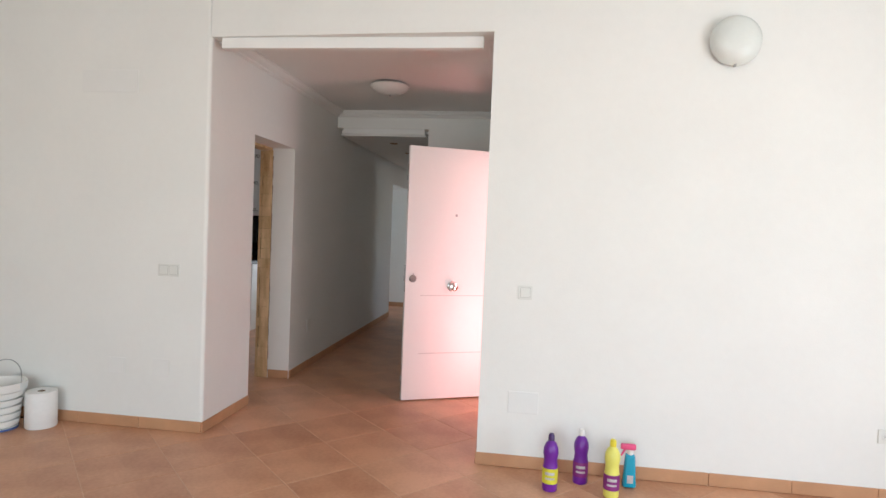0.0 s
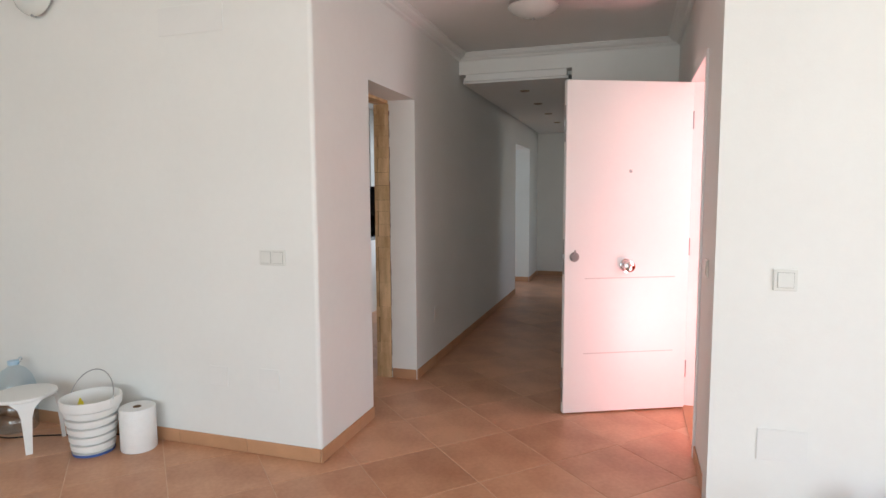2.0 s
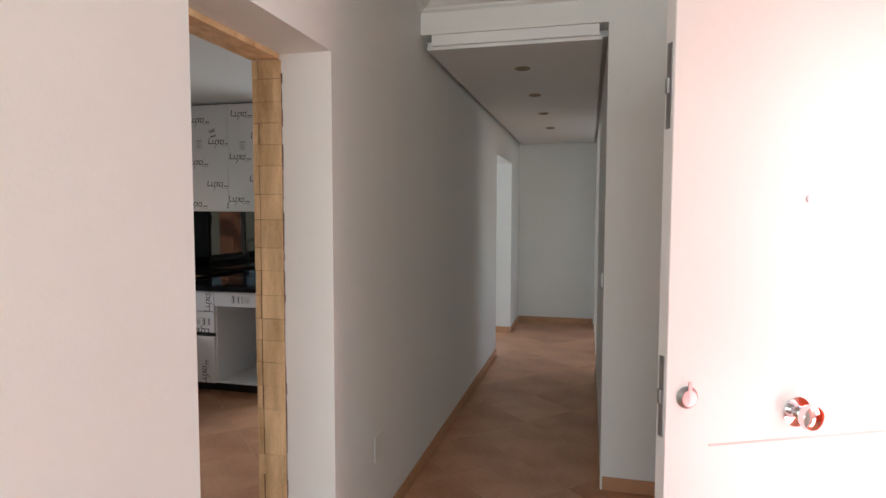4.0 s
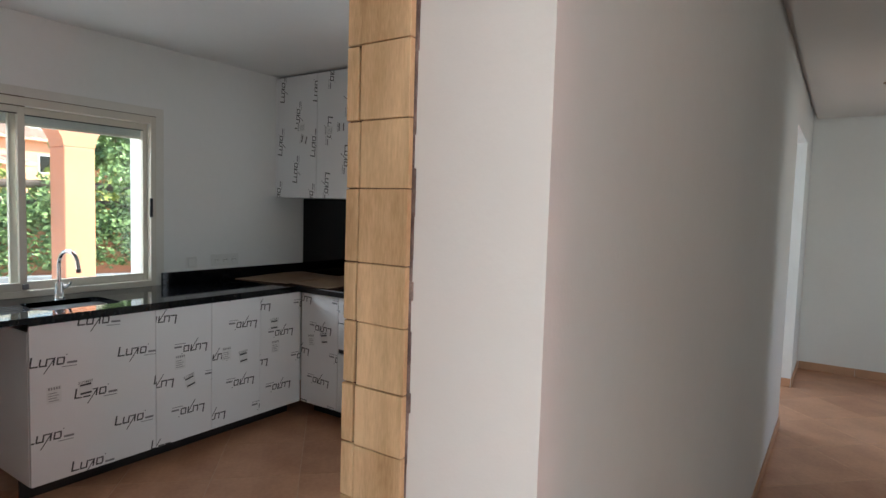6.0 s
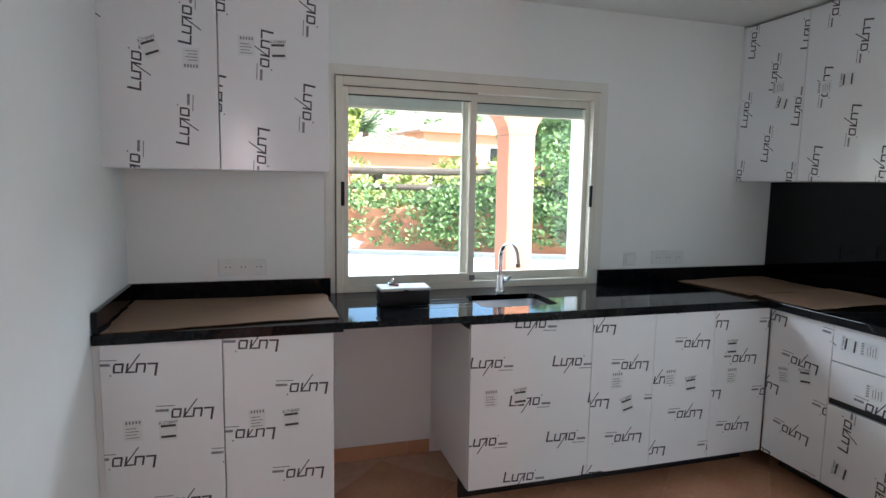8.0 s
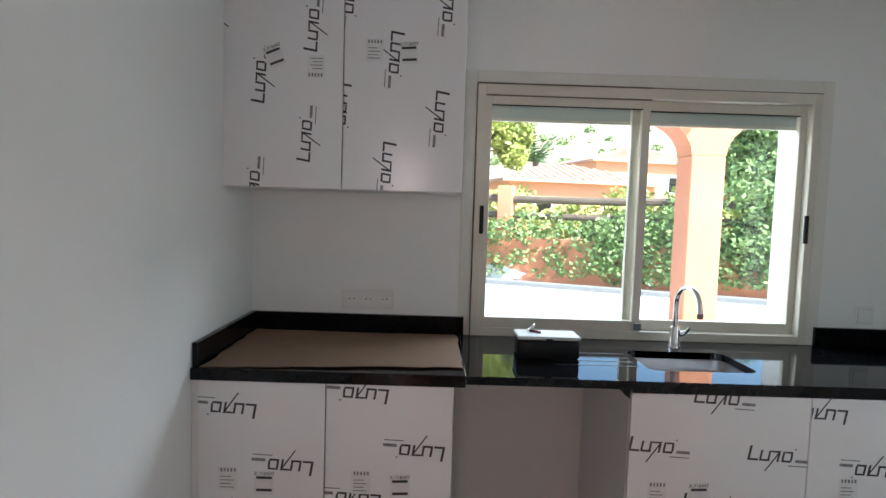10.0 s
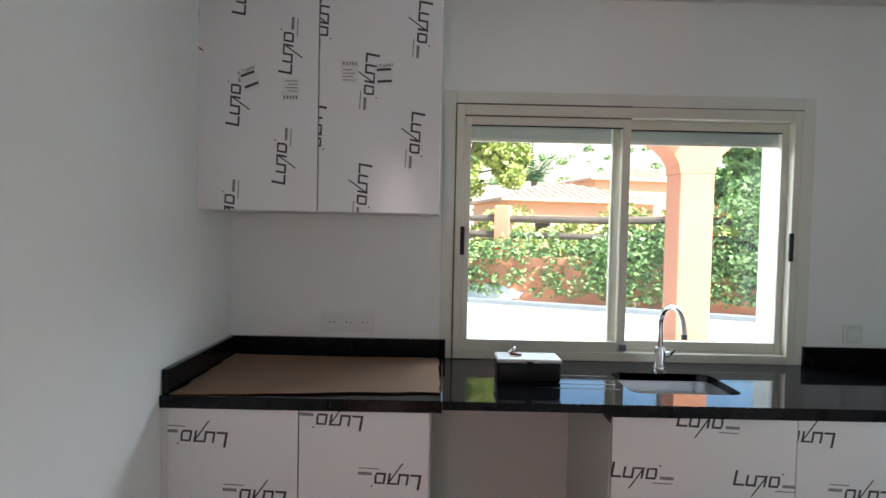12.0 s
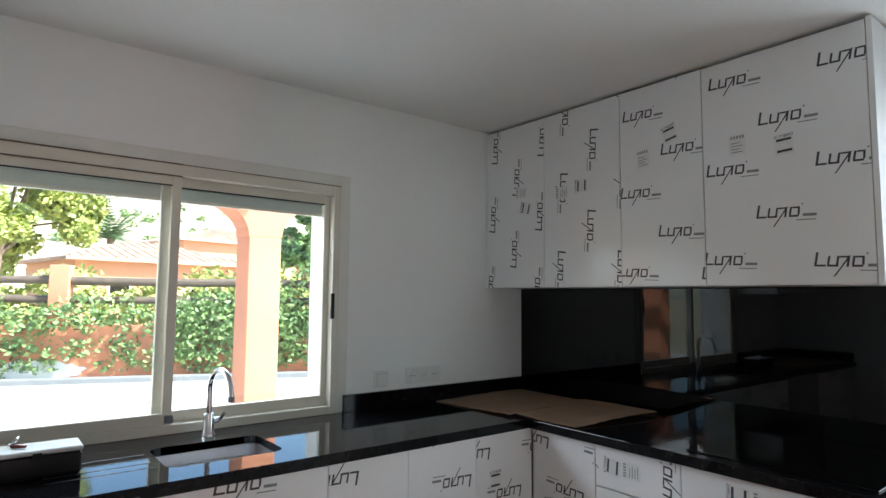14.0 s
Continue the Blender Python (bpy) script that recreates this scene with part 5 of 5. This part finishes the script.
ivy = []
for k in range(120):
    u = -8 + 22 * k / 119 + rng.uniform(-0.2, 0.2)
    n = rng.uniform(0.10, 0.34)
    ivy.append((on_wall(u, n, rng.uniform(0.62, 1.25)), (rng.uniform(0.22, 0.42), rng.uniform(0.25, 0.45), rng.uniform(0.18, 0.36))))
    if k % 4 < 3:
        ivy.append((on_wall(u, 0.3, rng.uniform(0.16, 0.62)), (0.26, 0.36, rng.uniform(0.12, 0.24))))
    if u > 2.7:
        for _ in range(3):
            ivy.append((on_wall(u, rng.uniform(-0.1, 0.25), rng.uniform(0.3, 1.2 + 0.9 * min(1, (u - 2.7) / 2.5))), (0.35, 0.42, 0.4)))
leaves("ivy", ivy, 52000, 0.10, LEAF, "dense green ivy hanging over the wall and fence", "ivy", 3)
back = []
for k in range(44):
    u = -8 + 22 * k / 43 + rng.uniform(-0.3, 0.3)
    back.append((on_wall(u, -1.2 + rng.uniform(-0.7, 0.3), rng.uniform(1.1, 1.75)), (0.6, 0.7, 0.42)))
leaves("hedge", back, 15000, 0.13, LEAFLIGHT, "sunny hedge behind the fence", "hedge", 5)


def tree(place, height, spread, label, seed, material, count=9000, size=0.22):
    r2 = random.Random(seed)
    t = thing("tree", place, label, "tree")
    pts = [(0.06 * math.sin(k), 0.05 * math.cos(k * 1.7), height * 0.6 * k / 5) for k in range(6)]
    part("trunk", tube(pts, [0.20, 0.17, 0.15, 0.12, 0.10, 0.07], 9), BARK, t, "", True)
    clumps = []
    for k in range(9):
        a = k * 2.4
        e = Vector((spread * 0.6 * math.cos(a), spread * 0.6 * math.sin(a), height * r2.uniform(0.45, 0.95)))
        part("limb", tube([(0, 0, height * 0.38), tuple(e * 0.5 + Vector((0, 0, height * 0.25))), tuple(e)], [0.08, 0.05, 0.02], 7), BARK, t, "", True)
        for _ in range(4):
            clumps.append((tuple(e + Vector((r2.uniform(-0.7, 0.7), r2.uniform(-0.7, 0.7), r2.uniform(-0.8, 0.6)))), (spread * r2.uniform(0.16, 0.3), spread * r2.uniform(0.16, 0.3), spread * r2.uniform(0.13, 0.24))))
    leaves("crown", clumps, count, size, material, "", "", seed, parent=t)


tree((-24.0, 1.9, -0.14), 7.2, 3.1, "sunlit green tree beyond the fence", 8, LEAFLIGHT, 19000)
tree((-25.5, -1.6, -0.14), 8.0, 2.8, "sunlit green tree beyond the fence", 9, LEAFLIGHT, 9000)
tree((-18.5, 10.3, -0.14), 4.6, 1.8, "dark green bushy tree behind the hedge", 12, LEAF, 9000, 0.2)
tree((-20.5, 13.8, -0.14), 5.2, 2.2, "dark green bushy tree behind the hedge", 14, LEAF, 9000, 0.2)


def palm(place, h, seed):
    r2 = random.Random(seed)
    t = thing("palm_tree", place, "green fan of a date palm above the roofs", "palm tree")
    part("trunk", tube([(0, 0, 0), (0.05, 0, h * 0.5), (0, 0.05, h)], [0.24, 0.2, 0.18], 10), BARK, t, "", True)
    for k in range(26):
        a = k * 2.399
        el = radians(r2.uniform(-5, 75))
        ln = r2.uniform(2.4, 3.1)
        spine = [Vector((0, 0, h))]
        d = Vector((math.cos(a) * math.cos(el), math.sin(a) * math.cos(el), math.sin(el)))
        for s in range(8):
            spine.append(spine[-1] + d * ln / 8)
            d = (d + Vector((0, 0, -0.13))).normalized()
        bm = tube([tuple(p) for p in spine], [0.03 - 0.003 * i for i in range(9)], 5)
        for i in range(1, 9):
            dd = (spine[i] - spine[i - 1]).normalized()
            side = dd.cross(Vector((0, 0, 1))).normalized()
            for q in (0.0, 0.5):
                base = spine[i - 1].lerp(spine[i], q)
                for s in (-1, 1):
                    tip = base + side * s * 0.62 * (1.15 - i / 10) + dd * 0.22 + Vector((0, 0, -0.06))
                    vs = [bm.verts.new(base - dd * 0.025), bm.verts.new(base + dd * 0.035), bm.verts.new(tip)]
                    bm.faces.new(vs)
        part("frond", bm, PALMLEAF, t)


palm((-33.0, 6.35, -0.14), 4.3, 3)


def villa(place, w, d, h, roof_h, rz, label, windows):
    v = thing("house", place, label, "house", "", rz)
    part("wall", box(-w / 2, -d / 2, 0, w / 2, d / 2, h), VILLA, v)
    bm = bmesh.new()
    o = 0.45
    c = [bm.verts.new((sx * (w / 2 + o), sy * (d / 2 + o), h - 0.05)) for sx, sy in ((-1, -1), (1, -1), (1, 1), (-1, 1))]
    e = [bm.verts.new((sx * (w / 2 + o), sy * (d / 2 + o), h + 0.08)) for sx, sy in ((-1, -1), (1, -1), (1, 1), (-1, 1))]
    rg = [bm.verts.new((0, -(d - w) / 2 if d > w else -0.3, h + roof_h)), bm.verts.new((0, (d - w) / 2 if d > w else 0.3, h + roof_h))]
    bm.faces.new(c[::-1])
    for i in range(4):
        bm.faces.new((c[i], c[(i + 1) % 4], e[(i + 1) % 4], e[i]))
    bm.faces.new((e[0], e[1], rg[0]))
    bm.faces.new((e[1], e[2], rg[1], rg[0]))
    bm.faces.new((e[2], e[3], rg[1]))
    bm.faces.new((e[3], e[0], rg[0], rg[1]))
    roof = part("roof", bm, ROOFTILE, v)
    # tile courses as ridged rows down the slope that faces the terrace
    sl = Vector((0, 0, h + roof_h)) - Vector((w / 2 + o, 0, h + 0.08))
    n_rows = int((d + 2 * o) / 0.42)
    for k in range(n_rows):
        y = -(d / 2 + o) + 0.42 * (k + 0.5)
        cut = max(0.0, min(1.0, (d / 2 + o - abs(y)) / (w / 2 + o)))
        lo = Vector((w / 2 + o, y, h + 0.09))
        part("tile_row", tube([tuple(lo), tuple(lo + sl * cut * 0.98)], 0.09, 6), ROOFTILE, roof)
    for y in windows:
        win = part("window", box(w / 2 - 0.02, y - 0.45, h - 1.9, w / 2 + 0.03, y + 0.45, h - 0.8), WHITEWASH, v)
        part("pane", box(w / 2 + 0.031, y - 0.38, h - 1.83, w / 2 + 0.036, y + 0.38, h - 0.87), BLACKGLASS, win)
    return v


villa((-31.5, 7.4, -0.14), 6.0, 7.4, 3.0, 1.05, 12, "neighbouring orange villa with a clay tile roof", (-2.0, 1.4))
villa((-42.0, 14.6, -0.14), 7.0, 9.0, 4.9, 1.2, 12, "second orange villa with a tiled roof farther up", (-2.5, 1.0))
villa((-40.0, 24.0, -0.14), 7.0, 9.0, 3.6, 1.1, 0, "pale orange villa far beyond the hedge", (-2.0, 2.0))

# the hillside far behind, with shrubs
bm = bmesh.new()
bmesh.ops.create_grid(bm, x_segments=40, y_segments=60, size=1)
for v in bm.verts:
    x, y = v.co.x, v.co.y
    v.co = Vector((-95 + 45 * x, 20 + 120 * y, 0))
    t = (1 - x) / 2
    v.co.z = -0.6 + 26 * t ** 1.3 + 3.0 * noise.noise(v.co * 0.03) * t
structure("hillside", bm, SOIL, "pale dry hillside with scattered shrubs", "hill", True)
shr = []
for k in range(240):
    x, y = rng.uniform(-0.9, 0.9), rng.uniform(-0.5, 0.6)
    t = (1 - x) / 2
    px, py = -95 + 45 * x, 20 + 120 * y
    shr.append(((px, py, -0.4 + 26 * t ** 1.3 + 3.0 * noise.noise(Vector((px, py, 0)) * 0.03) * t), (rng.uniform(0.5, 1.3), rng.uniform(0.5, 1.3), rng.uniform(0.5, 1.1))))
leaves("shrubs", shr, 16000, 0.5, LEAF, "scattered dark shrubs on the far hillside", "shrub", 15)

# ---------------------------------------------------------------- floors, skirting
structure("floor", box(-3.6, -6.75, -0.12, 2.12, 7.7, -0.0014), GROUT, "terracotta tiled floor laid on the diagonal", "floor")
floor_ob = bpy.data.objects["floor"]
slab((2.12, -6.75, -0.12, 5.6, 0.06, -0.0015), GROUT, "floor_east", "grout bed of the tiled floor", "floor")
slab((1.25, 4.45, -0.12, 3.65, 7.75, -0.0016), GROUT, "floor_bathroom", "grout bed of a side room", "floor")
SIDE, HALF = 0.452, 0.2242


def tile_bm(bm=None, at=(0, 0), lift=0.0):
    bm = bm or bmesh.new()
    rings = []
    for h, z in ((HALF, -0.009), (HALF, -0.0015), (HALF - 0.003, 0.0 + lift)):
        r = h * math.sqrt(2)
        rings.append([bm.verts.new((at[0] + r * cx, at[1] + r * cy, z)) for cx, cy in ((1, 0), (0, 1), (-1, 0), (0, -1))])
    for a, b in zip(rings, rings[1:]):
        for i in range(4):
            bm.faces.new((a[i], a[(i + 1) % 4], b[(i + 1) % 4], b[i]))
    bm.faces.new(rings[-1])
    return bm


tile_me = mesh_of("tile", tile_bm(), TERRACOTTA)
diag = SIDE * math.sqrt(2)
rest = bmesh.new()
count = 0
OX, OY = 0.838, 0.042 - diag / 2      # a tile centre: a joint crossing lies half a diagonal away
for i in range(-30, 31):
    for j in range(-40, 41):
        x = OX + i * diag / 2
        y = OY + j * diag / 2
        if (i + j) % 2:
            continue
        inside = (-3.5 < x < 5.4 and -6.6 < y < 0.2) or (-3.3 < x < 1.8 and 0 <= y < 7.5) or (1.2 < x < 3.4 and 4.6 < y < 7.5)
        if not inside:
            continue
        near = (-2.6 < x < 2.9 and -1.9 < y < 2.6) or (0 < x < 1.1 and 2.6 <= y < 6) or (-2.7 < x < 0 and 0.5 < y < 3.6)
        if near and count < 290:
            t = new("tile", tile_me)
            t.parent = floor_ob
            t.location = (x, y, random.uniform(-0.0006, 0.0004))
            count += 1
        else:
            tile_bm(rest, (x, y), random.uniform(-0.0006, 0.0004))
far_tiles = part("tiles", rest, TERRACOTTA, floor_ob)
far_tiles["kind"] = "stuff"

skirt_meshes = {}


def skirting(name, a, b, out, h=0.075, piece=0.452):
    """A row of terracotta skirting pieces from a to b; out is the way into the room."""
    a, b, out = Vector((*a, 0)), Vector((*b, 0)), Vector((*out, 0)).normalized()
    ln = (b - a).length
    along = (b - a).normalized()
    base = new(name)
    base.matrix_world = Matrix.Translation((a + b) / 2)
    tagged(base, "terracotta tile skirting along the white wall", "baseboard", "", "structure")
    n = max(1, math.ceil(ln / piece))
    for k in range(n):
        w = min(piece, ln - k * piece)
        if w < 0.01:
            continue
        key = round(w, 3)
        if key not in skirt_meshes:
            skirt_meshes[key] = mesh_of("skirting_tile", box(0.001, 0, 0, w - 0.001, 0.010, h, 0.003, 1), SKIRT)
        p = new("skirting_tile", skirt_meshes[key])
        p.parent = base
        rot = Matrix(((along.x, out.x, 0, 0), (along.y, out.y, 0, 0), (0, 0, 1, 0), (0, 0, 0, 1)))
        p.matrix_local = Matrix.Translation(a + along * (k * piece) - (a + b) / 2 + Vector((0, 0, 0.0008))) @ rot


skirting("baseboard_1", (-0.001, 0.0), (-3.34, 0.0), (0, -1))
skirting("baseboard_2", (0.0, -0.009), (0.0, DW0), (1, 0))
skirting("baseboard_3", (1.834, -0.075), (5.3, -0.075), (0, -1))
skirting("baseboard_4", (1.842, 0.055), (1.842, -0.073), (-1, 0))
skirting("baseboard_5", (0.0, DW1 + 0.003), (0.0, 5.437), (1, 0))
skirting("baseboard_6", (0.0, 6.623), (0.0, 7.43), (1, 0))
skirting("baseboard_7", (0.012, 7.44), (1.0, 7.44), (0, -1))
skirting("baseboard_8", (1.01, 2.64), (1.01, 4.89), (-1, 0))
skirting("baseboard_9", (1.01, 5.725), (1.01, 6.14), (-1, 0))
skirting("baseboard_10", (1.02, 2.63), (1.86, 2.63), (0, -1))
skirting("baseboard_11", (1.87, 0.07), (1.87, 0.615), (-1, 0))
skirting("baseboard_12", (1.87, 1.465), (1.87, 2.62), (-1, 0))
skirting("baseboard_13", (-0.195, DW1), (-0.002, DW1), (0, -1))
skirting("baseboard_14", (-3.35, 1.335), (-3.35, 1.912), (1, 0))
skirting("baseboard_15", (-0.30, 6.62), (-0.002, 6.62), (0, -1))
skirting("baseboard_16", (-0.31, 0.47), (-2.7, 0.47), (0, 1))
